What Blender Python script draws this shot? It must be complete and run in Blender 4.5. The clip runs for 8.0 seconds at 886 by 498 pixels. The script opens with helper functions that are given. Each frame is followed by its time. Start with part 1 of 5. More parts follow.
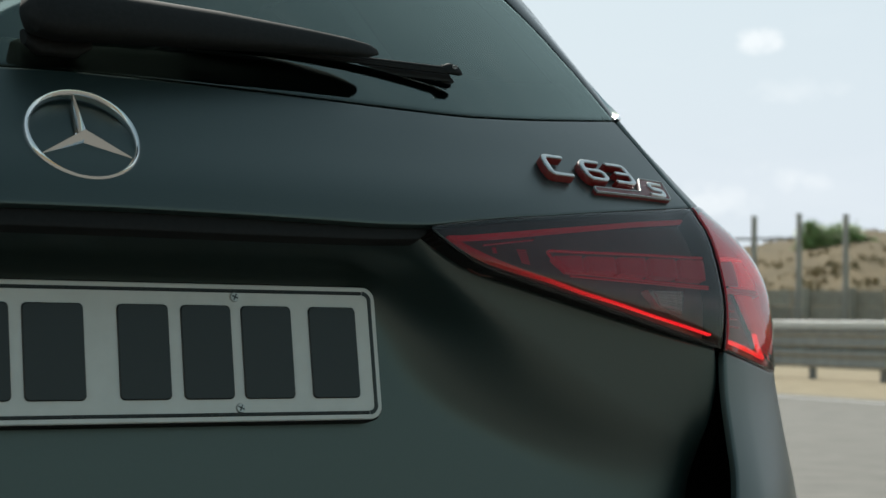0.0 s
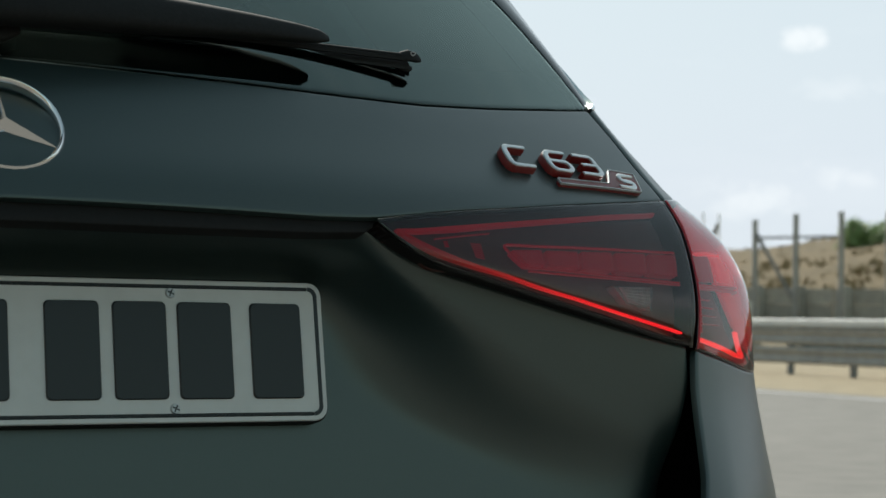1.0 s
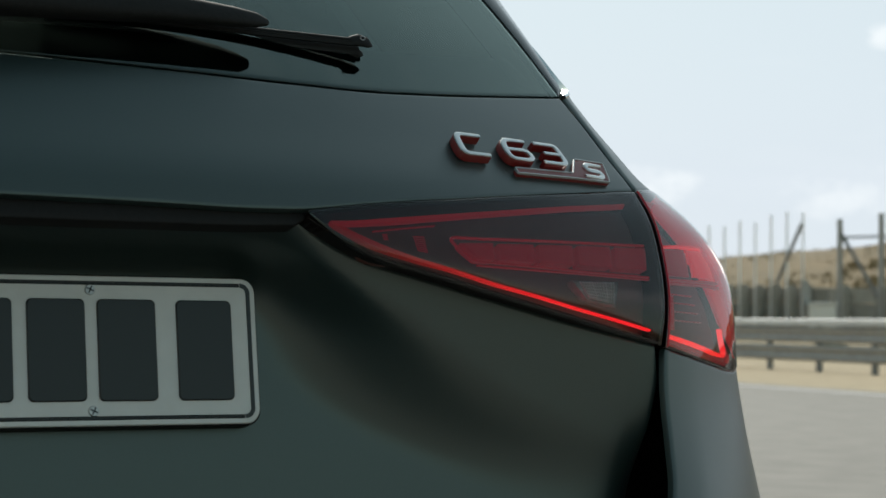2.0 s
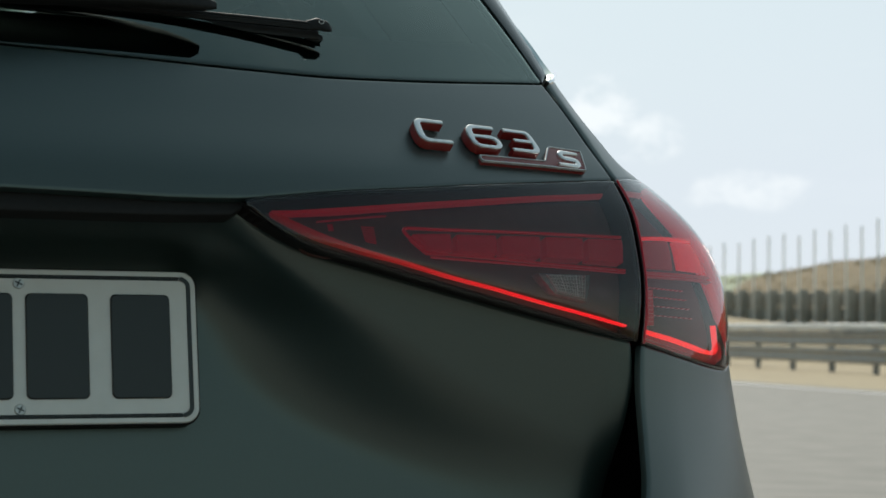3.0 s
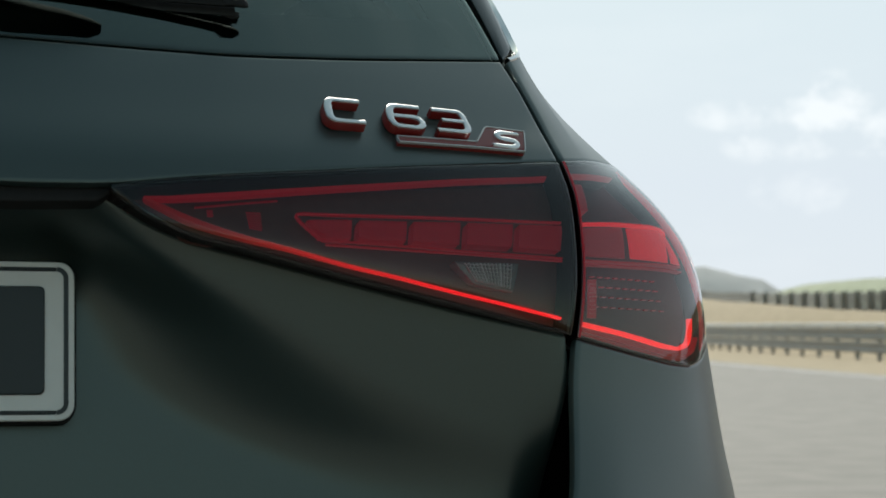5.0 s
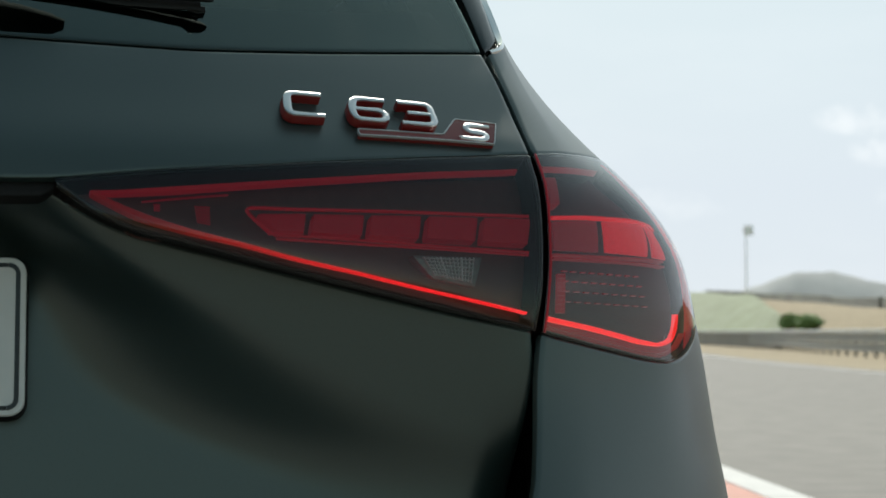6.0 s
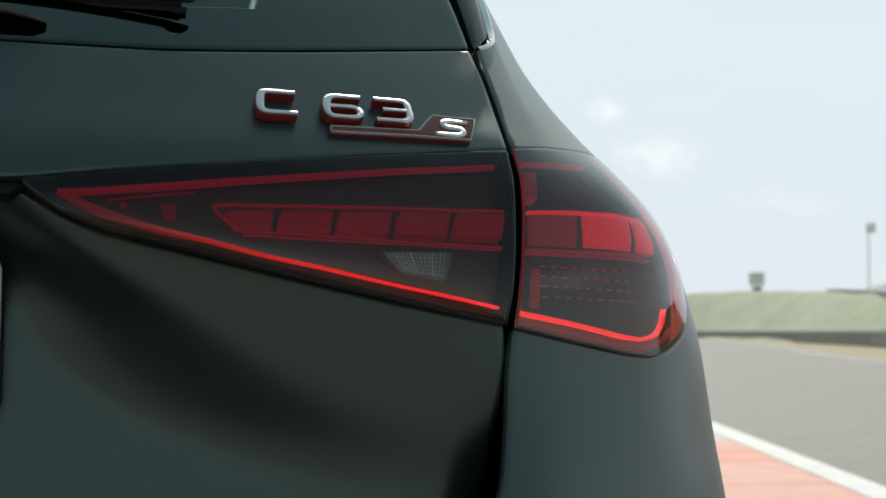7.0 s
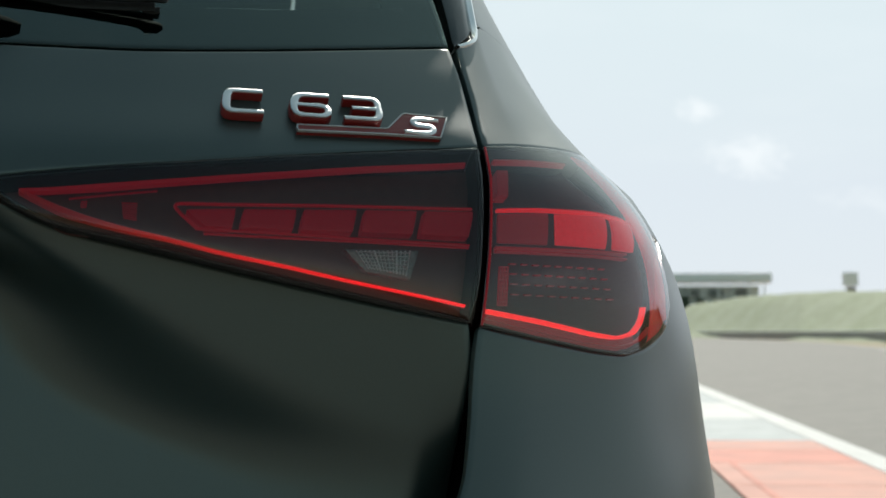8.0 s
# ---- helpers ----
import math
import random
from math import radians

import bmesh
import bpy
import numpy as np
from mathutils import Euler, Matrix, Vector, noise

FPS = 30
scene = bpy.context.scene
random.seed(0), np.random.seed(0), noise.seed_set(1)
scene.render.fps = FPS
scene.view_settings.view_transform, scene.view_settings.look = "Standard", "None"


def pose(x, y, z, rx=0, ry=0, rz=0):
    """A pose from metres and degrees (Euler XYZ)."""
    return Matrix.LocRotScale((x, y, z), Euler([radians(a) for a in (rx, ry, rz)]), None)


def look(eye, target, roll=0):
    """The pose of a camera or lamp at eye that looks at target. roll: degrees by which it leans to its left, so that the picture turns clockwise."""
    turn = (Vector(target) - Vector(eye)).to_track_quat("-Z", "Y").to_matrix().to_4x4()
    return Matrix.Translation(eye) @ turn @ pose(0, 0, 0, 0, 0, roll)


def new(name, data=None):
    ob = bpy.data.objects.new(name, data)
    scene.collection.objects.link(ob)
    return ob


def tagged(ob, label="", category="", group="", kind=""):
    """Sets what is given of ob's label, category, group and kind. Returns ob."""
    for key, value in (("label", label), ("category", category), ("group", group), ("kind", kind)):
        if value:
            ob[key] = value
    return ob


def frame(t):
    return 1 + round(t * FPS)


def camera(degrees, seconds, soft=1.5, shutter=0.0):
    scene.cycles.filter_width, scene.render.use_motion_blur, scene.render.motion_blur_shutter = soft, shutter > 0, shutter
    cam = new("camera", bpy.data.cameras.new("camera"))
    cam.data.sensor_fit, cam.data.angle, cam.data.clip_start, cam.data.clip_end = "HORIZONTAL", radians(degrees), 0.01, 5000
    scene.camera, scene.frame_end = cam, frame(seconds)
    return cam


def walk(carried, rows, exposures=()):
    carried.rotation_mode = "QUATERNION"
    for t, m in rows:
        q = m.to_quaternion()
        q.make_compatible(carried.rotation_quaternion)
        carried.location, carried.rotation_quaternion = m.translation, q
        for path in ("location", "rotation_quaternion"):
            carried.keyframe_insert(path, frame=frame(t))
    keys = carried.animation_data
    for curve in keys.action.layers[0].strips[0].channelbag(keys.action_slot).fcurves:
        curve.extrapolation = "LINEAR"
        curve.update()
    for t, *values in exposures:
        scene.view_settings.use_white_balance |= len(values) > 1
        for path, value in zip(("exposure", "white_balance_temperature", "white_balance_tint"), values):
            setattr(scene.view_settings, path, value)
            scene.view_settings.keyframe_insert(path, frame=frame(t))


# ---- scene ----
# camera and its path
cam = camera(27.46, 8.0)
cam.data.dof.use_dof = True
cam.data.dof.focus_distance = 1.53
cam.data.dof.aperture_fstop = 14.0
PATH = [
    (0.0, (-0.4658, -1.3231, 0.8700), (0.5564, 0.3940, 0.9518), 0.75),
    (0.5, (-0.4354, -1.3165, 0.8698), (0.5779, 0.4059, 0.9508), 0.75),
    (1.0, (-0.3676, -1.3035, 0.8700), (0.6141, 0.4372, 0.9495), 0.80),
    (1.5, (-0.3013, -1.2948, 0.8699), (0.6443, 0.4658, 0.9483), 0.68),
    (3.0, (-0.0991, -1.2764, 0.8600), (0.6943, 0.5575, 0.9464), 0.43),
    (3.5, (-0.0428, -1.2714, 0.8593), (0.7019, 0.5829, 0.9449), 0.34),
    (4.0, (0.0244, -1.2680, 0.8596), (0.7068, 0.6101, 0.9429), 0.42),
    (4.5, (0.0912, -1.2666, 0.8590), (0.7108, 0.6332, 0.9415), 0.39),
    (6.0, (0.2759, -1.2766, 0.8487), (0.6981, 0.6762, 0.9399), 0.21),
    (6.5, (0.3286, -1.2898, 0.8462), (0.6847, 0.6761, 0.9382), 0.10),
    (7.0, (0.3792, -1.3029, 0.8451), (0.6732, 0.6733, 0.9361), 0.06),
    (7.5, (0.4265, -1.3063, 0.8443), (0.6678, 0.6770, 0.9353), 0.08),
    (8.0, (0.4697, -1.3113, 0.8433), (0.6648, 0.6771, 0.9351), 0.02),
]

walk(cam, [(t, look(eye, target, roll)) for t, eye, target, roll in PATH], [(0.0, 0.98, 6400, 7.0), (8.0, 0.98, 6400, 7.0)])

# daylight: sky with thin cloud, and the sun high ahead of the car
SUN_EL, SUN_AZ = 37.0, 13.0
world = bpy.data.worlds.new("sky")
scene.world = world
world.use_nodes = True
wn, wl = world.node_tree.nodes, world.node_tree.links
wn.clear()
w_out = wn.new("ShaderNodeOutputWorld")
w_bg = wn.new("ShaderNodeBackground")
w_bg.inputs["Strength"].default_value = 0.095
sky = wn.new("ShaderNodeTexSky")
sky.sky_type = "NISHITA"
sky.sun_disc = False
sky.sun_elevation = radians(SUN_EL)
sky.sun_rotation = radians(SUN_AZ)
sky.air_density, sky.dust_density, sky.ozone_density = 1.0, 0.6, 1.0
w_co = wn.new("ShaderNodeTexCoord")


def w_math(op, a, b=None, clamp=False):
    n = wn.new("ShaderNodeMath")
    n.operation = op
    n.use_clamp = clamp
    for k, v in enumerate((a, b)):
        if v is None:
            continue
        if isinstance(v, (int, float)):
            n.inputs[k].default_value = v
        else:
            wl.new(v, n.inputs[k])
    return n.outputs[0]


def w_noise(scale, detail, stretch):
    m = wn.new("ShaderNodeMapping")
    m.inputs["Scale"].default_value = (1, 1, stretch)
    n = wn.new("ShaderNodeTexNoise")
    n.inputs["Scale"].default_value = scale
    n.inputs["Detail"].default_value = detail
    n.inputs["Roughness"].default_value = 0.6
    wl.new(w_co.outputs["Generated"], m.inputs["Vector"])
    wl.new(m.outputs["Vector"], n.inputs["Vector"])
    return n.outputs["Fac"]


# small fair-weather clouds: bearing, height, half width and half height in degrees, density
CLOUDS = [(40.6, 8.9, 1.0, .5, .7), (41.6, 7.4, 2.0, .5, .4), (39.2, 4.1, 2.4, 1.0, .5), (41.6, 4.6, 1.8, .7, .5), (28.2, 6.9, 1.7, 1.2, .75), (25.4, 6.6, 1.8, .6, .6), (29.7, 6.0, 1.5, .9, .7), (26.6, 5.6, 2.2, .6, .6), (33.0, 4.3, 2.4, .8, .6),
          (27.3, 4.2, 1.8, .8, .45), (15.4, 5.5, 2.0, .9, .6), (13.6, 7.0, .9, .6, .65), (19.0, 4.0, 2.5, .6, .4), (48.0, 6.0, 3.0, 1.0, .8), (55.0, 9.0, 4.0, 1.2, .8), (5.0, 8.0, 3.5, 1.1, .7),
          # bearings 110 to 300: broad unseen clouds added to brighten the sky behind
          (-8.0, 5.5, 4.0, 1.0, .8), (-25.0, 10.0, 5.0, 1.6, .8), (110.0, 14.0, 12.0, 5.0, .8), (150.0, 12.0, 9.0, 3.0, .5), (185.0, 9.0, 12.0, 3.0, .6), (215.0, 13.0, 10.0, 4.0, .5), (250.0, 14.0, 12.0, 5.0, .8), (300.0, 20.0, 14.0, 6.0, .7)]
puff = w_math("MULTIPLY", w_noise(44.0, 9.0, 1.5), 2.0)
thin = w_noise(5.0, 6.0, 4.0)
cover = w_math("MULTIPLY", w_math("SUBTRACT", thin, .52, True), .5)
for az, el, hw, hh, dens in CLOUDS:
    c = Vector((math.sin(radians(az)) * math.cos(radians(el)), math.cos(radians(az)) * math.cos(radians(el)), math.sin(radians(el))))
    sub = wn.new("ShaderNodeVectorMath")
    sub.operation = "SUBTRACT"
    wl.new(w_co.outputs["Generated"], sub.inputs[0])
    sub.inputs[1].default_value = c
    mul = wn.new("ShaderNodeVectorMath")
    mul.operation = "MULTIPLY"
    wl.new(sub.outputs[0], mul.inputs[0])
    mul.inputs[1].default_value = (1 / radians(hw), 1 / radians(hw), 1 / radians(hh))
    ln = wn.new("ShaderNodeVectorMath")
    ln.operation = "LENGTH"
    wl.new(mul.outputs[0], ln.inputs[0])
    body = w_math("SUBTRACT", 1.0, ln.outputs["Value"], True)
    edge = w_math("MULTIPLY", w_math("SUBTRACT", w_math("ADD", w_math("MULTIPLY", body, .48), puff), 1.04, True), 3.2 * dens, True)
    edge = w_math("MULTIPLY", edge, w_math("MULTIPLY", body, 4.0, True))
    cover = w_math("MAXIMUM", cover, w_math("MULTIPLY", edge, dens))
w_mix = wn.new("ShaderNodeMix")
w_mix.data_type = "RGBA"
w_mix.inputs[7].default_value = (5.4, 5.5, 5.6, 1)
wl.new(cover, w_mix.inputs[0])
veil = wn.new("ShaderNodeMix")
veil.data_type = "RGBA"
split = wn.new("ShaderNodeSeparateXYZ")
wl.new(w_co.outputs["Generated"], split.inputs[0])
haze = wn.new("ShaderNodeMapRange")
haze.inputs["From Min"].default_value, haze.inputs["From Max"].default_value = 0.08, 0.97
haze.inputs["To Min"].default_value, haze.inputs["To Max"].default_value = 0.96, 0.12
wl.new(split.outputs["Z"], haze.inputs["Value"])
# the haze is thickest below the sun and thins out towards the far side of the sky
facing = wn.new("ShaderNodeVectorMath")
facing.operation = "DOT_PRODUCT"
wl.new(w_co.outputs["Generated"], facing.inputs[0])
facing.inputs[1].default_value = (math.sin(radians(SUN_AZ)), math.cos(radians(SUN_AZ)), 0)
sunward = wn.new("ShaderNodeMapRange")
sunward.interpolation_type = "SMOOTHSTEP"
sunward.inputs["From Min"].default_value, sunward.inputs["From Max"].default_value = -0.7, 0.85
sunward.inputs["To Min"].default_value, sunward.inputs["To Max"].default_value = 0.30, 1.0
wl.new(facing.outputs["Value"], sunward.inputs["Value"])
low_haze = wn.new("ShaderNodeMapRange")
low_haze.interpolation_type = "SMOOTHSTEP"
low_haze.inputs["From Min"].default_value, low_haze.inputs["From Max"].default_value = 0.0, 0.16
low_haze.inputs["To Min"].default_value, low_haze.inputs["To Max"].default_value = 0.75, 0.0
wl.new(split.outputs["Z"], low_haze.inputs["Value"])
wl.new(w_math("MULTIPLY", haze.outputs["Result"], w_math("MAXIMUM", sunward.outputs["Result"], low_haze.outputs["Result"])), veil.inputs[0])
veil.inputs[7].default_value = (4.0, 4.24, 4.72, 1)
soften = wn.new("ShaderNodeMix")
soften.data_type = "RGBA"
soften.blend_type = "MULTIPLY"
soften.inputs[0].default_value = 1.0
soften.inputs[7].default_value = (0.57, 0.685, 0.465, 1)
wl.new(sky.outputs["Color"], soften.inputs[6])
wl.new(soften.outputs[2], veil.inputs[6])
wl.new(veil.outputs[2], w_mix.inputs[6])
wl.new(w_mix.outputs[2], w_bg.inputs["Color"])
wl.new(w_bg.outputs["Background"], w_out.inputs["Surface"])

sun = new("sun", bpy.data.lights.new("sun", "SUN"))
sun.data.energy = 2.5
sun.data.angle = radians(0.6)
sun.data.color = (1.0, 0.95, 0.87)
_el, _az = radians(SUN_EL), radians(SUN_AZ)
SUN_DIR = Vector((math.sin(_az) * math.cos(_el), math.cos(_az) * math.cos(_el), math.sin(_el)))
sun.matrix_world = look(SUN_DIR * 50, (0, 0, 0))


# ---- materials ----
def material(name, colour, rough=0.5, metal=0.0, spec=0.5, grain=0.0, scale=40.0, big=0.0, big_scale=1.5, bump=0.0, bump_scale=None,
             coat=0.0, coat_rough=0.04, emit=None, strength=0.0, vary=0.0, tint=None):
    """A principled surface with fine grain, large soft variation, relief and a random shade for each object."""
    m = bpy.data.materials.new(name)
    m.use_nodes = True
    n, l = m.node_tree.nodes, m.node_tree.links
    b = n["Principled BSDF"]
    b.inputs["Base Color"].default_value = (*colour, 1)
    b.inputs["Roughness"].default_value = rough
    b.inputs["Metallic"].default_value = metal
    b.inputs["Specular IOR Level"].default_value = spec
    b.inputs["Coat Weight"].default_value = coat
    b.inputs["Coat Roughness"].default_value = coat_rough
    if emit:
        b.inputs["Emission Color"].default_value = (*emit, 1)
        b.inputs["Emission Strength"].default_value = strength
    co = n.new("ShaderNodeTexCoord")
    last = None

    def blend(fac, other):
        nonlocal last
        x = n.new("ShaderNodeMix")
        x.data_type = "RGBA"
        l.new(fac, x.inputs[0])
        if last is None:
            x.inputs[6].default_value = (*colour, 1)
        else:
            l.new(last, x.inputs[6])
        x.inputs[7].default_value = (*other, 1)
        last = x.outputs[2]

    def noise_at(s, detail=4.0, low=0.35, high=0.7, amount=1.0):
        t = n.new("ShaderNodeTexNoise")
        t.inputs["Scale"].default_value = s
        t.inputs["Detail"].default_value = detail
        l.new(co.outputs["Object"], t.inputs["Vector"])
        r = n.new("ShaderNodeMapRange")
        r.inputs["From Min"].default_value, r.inputs["From Max"].default_value = low, high
        r.inputs["To Max"].default_value = amount
        l.new(t.outputs["Fac"], r.inputs["Value"])
        return r.outputs["Result"]

    if big:
        blend(noise_at(big_scale, 5.0, 0.3, 0.75, big), tint or tuple(c * 0.55 for c in colour))
    if grain:
        blend(noise_at(scale, 6.0, 0.35, 0.75, grain), tuple(min(1, c * 1.7 + 0.01) for c in colour))
    if vary:
        info = n.new("ShaderNodeObjectInfo")
        r = n.new("ShaderNodeMath")
        r.operation = "MULTIPLY"
        r.inputs[1].default_value = vary
        l.new(info.outputs["Random"], r.inputs[0])
        blend(r.outputs[0], tuple(c * 0.45 for c in colour))
    if last is not None:
        l.new(last, b.inputs["Base Color"])
    if bump:
        t = n.new("ShaderNodeTexNoise")
        t.inputs["Scale"].default_value = bump_scale or scale
        t.inputs["Detail"].default_value = 5.0
        l.new(co.outputs["Object"], t.inputs["Vector"])
        bp = n.new("ShaderNodeBump")
        bp.inputs["Strength"].default_value = bump
        bp.inputs["Distance"].default_value = 0.002
        l.new(t.outputs["Fac"], bp.inputs["Height"])
        l.new(bp.outputs["Normal"], b.inputs["Normal"])
    return m


def pane_material(name, tint, rough=0.02, ior=1.5, sheen=(1, 1, 1)):
    """Thin coated glass: tinted see-through, with a mirror gloss that grows towards grazing angles."""
    m = bpy.data.materials.new(name)
    m.use_nodes = True
    n, l = m.node_tree.nodes, m.node_tree.links
    n.clear()
    out = n.new("ShaderNodeOutputMaterial")
    clear = n.new("ShaderNodeBsdfTransparent")
    clear.inputs["Color"].default_value = (*tint, 1)
    gloss = n.new("ShaderNodeBsdfGlossy")
    gloss.inputs["Roughness"].default_value = rough
    gloss.inputs["Color"].default_value = (*sheen, 1)
    f = n.new("ShaderNodeFresnel")
    f.inputs["IOR"].default_value = ior
    mix = n.new("ShaderNodeMixShader")
    l.new(f.outputs["Fac"], mix.inputs["Fac"])
    l.new(clear.outputs["BSDF"], mix.inputs[1])
    l.new(gloss.outputs["BSDF"], mix.inputs[2])
    l.new(mix.outputs["Shader"], out.inputs["Surface"])
    return m


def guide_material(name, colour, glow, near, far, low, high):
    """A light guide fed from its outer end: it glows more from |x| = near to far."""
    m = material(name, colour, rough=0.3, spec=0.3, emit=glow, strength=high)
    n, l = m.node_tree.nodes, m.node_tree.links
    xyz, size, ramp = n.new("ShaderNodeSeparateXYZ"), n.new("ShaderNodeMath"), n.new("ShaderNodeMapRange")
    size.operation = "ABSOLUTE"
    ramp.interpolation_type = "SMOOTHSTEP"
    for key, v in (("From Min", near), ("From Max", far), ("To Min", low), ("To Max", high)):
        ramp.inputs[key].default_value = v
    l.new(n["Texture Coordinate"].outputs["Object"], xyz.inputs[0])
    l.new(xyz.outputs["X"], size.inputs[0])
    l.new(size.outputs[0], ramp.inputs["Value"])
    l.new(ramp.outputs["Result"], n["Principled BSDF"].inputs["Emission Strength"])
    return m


def shell_material(name, colour):
    """Red lamp plastic that lets light through, plus a weak glow put in for backlight."""
    m = bpy.data.materials.new(name)
    m.use_nodes = True
    n, l = m.node_tree.nodes, m.node_tree.links
    n.clear()
    out = n.new("ShaderNodeOutputMaterial")
    back, front, mix = n.new("ShaderNodeBsdfTranslucent"), n.new("ShaderNodeBsdfDiffuse"), n.new("ShaderNodeMixShader")
    grain, bump = n.new("ShaderNodeTexNoise"), n.new("ShaderNodeBump")
    grain.inputs["Scale"].default_value = 260.0
    bump.inputs["Strength"].default_value = 0.3
    bump.inputs["Distance"].default_value = 0.002
    l.new(grain.outputs["Fac"], bump.inputs["Height"])
    for b in (back, front):
        b.inputs["Color"].default_value = (*colour, 1)
        l.new(bump.outputs["Normal"], b.inputs["Normal"])
    mix.inputs["Fac"].default_value = 0.18
    glow, both = n.new("ShaderNodeEmission"), n.new("ShaderNodeAddShader")
    glow.inputs["Color"].default_value = (1.0, 0.012, 0.05, 1)
    glow.inputs["Strength"].default_value = 0.05
    l.new(back.outputs["BSDF"], mix.inputs[1])
    l.new(front.outputs["BSDF"], mix.inputs[2])
    l.new(mix.outputs["Shader"], both.inputs[0])
    l.new(glow.outputs["Emission"], both.inputs[1])
    l.new(both.outputs["Shader"], out.inputs["Surface"])
    return m


PAINT = material("satin_green_paint", (0.0115, 0.0215, 0.0205), rough=0.36, metal=0.0, spec=0.95, grain=0.25, scale=900, big=0.15, big_scale=2.0, coat=0.35, coat_rough=0.42)
PAINT.node_tree.nodes["Principled BSDF"].inputs["Specular Tint"].default_value = (0.88, 1.0, 0.96, 1)
BLACK = material("black_plastic", (0.006, 0.006, 0.006), rough=0.7, spec=0.3, grain=0.3, scale=300, bump=0.05)
RUBBER = material("black_rubber", (0.012, 0.012, 0.012), rough=0.7, spec=0.3, grain=0.3, scale=200, bump=0.1)
CHROME = material("chrome", (0.80, 0.80, 0.80), rough=0.07, metal=1.0)
FACE = material("bright_satin_metal", (0.80, 0.80, 0.80), rough=0.48, metal=1.0, grain=0.15, scale=500)
SATIN = material("satin_metal", (0.50, 0.50, 0.50), rough=0.46, metal=1.0, grain=0.15, scale=500)
RED_SIDE = material("red_badge_edge", (0.17, 0.013, 0.011), rough=0.35, spec=0.4, coat=0.2)
PLATE = material("white_plate", (0.62, 0.62, 0.60), rough=0.38, grain=0.1, scale=60, big=0.12, big_scale=14)
INK = material("black_ink", (0.012, 0.016, 0.017), rough=0.4)
HOUSING = material("smoked_housing", (0.085, 0.030, 0.024), rough=0.35, spec=0.4, grain=0.2, scale=120)
HOUSING_RED = material("smoked_red_lamp_bowl", (0.038, 0.011, 0.011), rough=0.5, spec=0.15, grain=0.3, scale=150, bump=0.3, bump_scale=350)
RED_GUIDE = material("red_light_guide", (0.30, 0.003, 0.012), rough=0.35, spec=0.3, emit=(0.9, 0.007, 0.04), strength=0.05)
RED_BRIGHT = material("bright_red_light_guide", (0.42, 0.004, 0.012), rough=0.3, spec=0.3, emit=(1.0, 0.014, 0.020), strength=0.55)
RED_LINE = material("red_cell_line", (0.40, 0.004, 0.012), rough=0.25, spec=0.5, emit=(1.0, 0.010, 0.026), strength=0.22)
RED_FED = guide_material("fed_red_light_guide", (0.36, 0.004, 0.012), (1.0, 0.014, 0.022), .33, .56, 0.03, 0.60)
RED_CELL = material("red_reflector_cell", (0.30, 0.002, 0.013), rough=0.4, spec=0.2, grain=0.2, scale=420, bump=0.2, bump_scale=500, emit=(0.9, 0.005, 0.05), strength=0.032)
RED_SHELL = shell_material("red_lens_shell", (0.95, 0.020, 0.045))
AMBER = shell_material("amber_red_reflector", (0.85, 0.055, 0.015))
TINTED = pane_material("tinted_glass", (0.66, 0.74, 0.70), ior=1.25)
RED_OUTER = material("bright_red_reflector_cell", (0.42, 0.003, 0.018), rough=0.35, spec=0.25, grain=0.4, scale=300, bump=0.25, bump_scale=500, emit=(1.0, 0.008, 0.030), strength=0.16)
CLEAR_CELL = material("clear_reflector", (0.62, 0.72, 0.70), rough=0.2, metal=0.35, grain=0.3, scale=200, bump=0.5, bump_scale=400)
CLEAR_BASE = material("grey_reflector", (0.22, 0.26, 0.25), rough=0.2, metal=0.6, grain=0.6, scale=300, bump=0.7, bump_scale=350)
# weak glow put in for light caught inside the red plastic
RED_RIM = material("red_rim", (0.25, 0.003, 0.008), rough=0.3, spec=0.3, emit=(0.9, 0.008, 0.035), strength=0.03)
WIPER = material("matte_black_wiper", (0.012, 0.012, 0.012), rough=0.75, spec=0.2, grain=0.3, scale=300, bump=0.05)
LAMP_RIM = material("black_rim", (0.007, 0.004, 0.004), rough=0.6, spec=0.1, grain=0.2, scale=150)
LENS = pane_material("smoked_lens", (0.74, 0.70, 0.69), ior=1.48)
LENS_RED = pane_material("smoked_red_lens", (0.82, 0.66, 0.66), ior=1.68)
GLASS = pane_material("privacy_glass", (0.31, 0.37, 0.34), ior=1.8, sheen=(0.82, 0.98, 0.92))
FRIT = material("black_glass_border", (0.016, 0.020, 0.020), rough=0.06, spec=0.5)
PRINT = material("black_printed_border", (0.014, 0.017, 0.017), rough=0.6, spec=0.2, grain=0.2, scale=200)
DARK = material("dark_trim_fabric", (0.03, 0.03, 0.032), rough=0.9, grain=0.3, scale=80)
ASPHALT = material("sunlit_asphalt", (0.175, 0.162, 0.143), rough=0.9, grain=0.35, scale=3.0, big=0.35, big_scale=0.12, bump=0.3, bump_scale=60, tint=(0.125, 0.115, 0.10))
SAND = material("dry_sand", (0.31, 0.245, 0.155), rough=1.0, grain=0.4, scale=2.5, big=0.5, big_scale=0.2, tint=(0.24, 0.195, 0.115))
DRY = material("dry_grass", (0.155, 0.108, 0.050), rough=1.0, grain=0.6, scale=1.6, big=0.85, big_scale=0.22, tint=(0.105, 0.082, 0.042))
GREEN_BANK = material("pale_green_bank", (0.29, 0.305, 0.215), rough=1.0, grain=0.4, scale=0.8, big=0.9, big_scale=0.11, tint=(0.20, 0.235, 0.13))
LEAF = material("leaf", (0.25, 0.34, 0.12), rough=0.6, grain=0.4, scale=4.0)
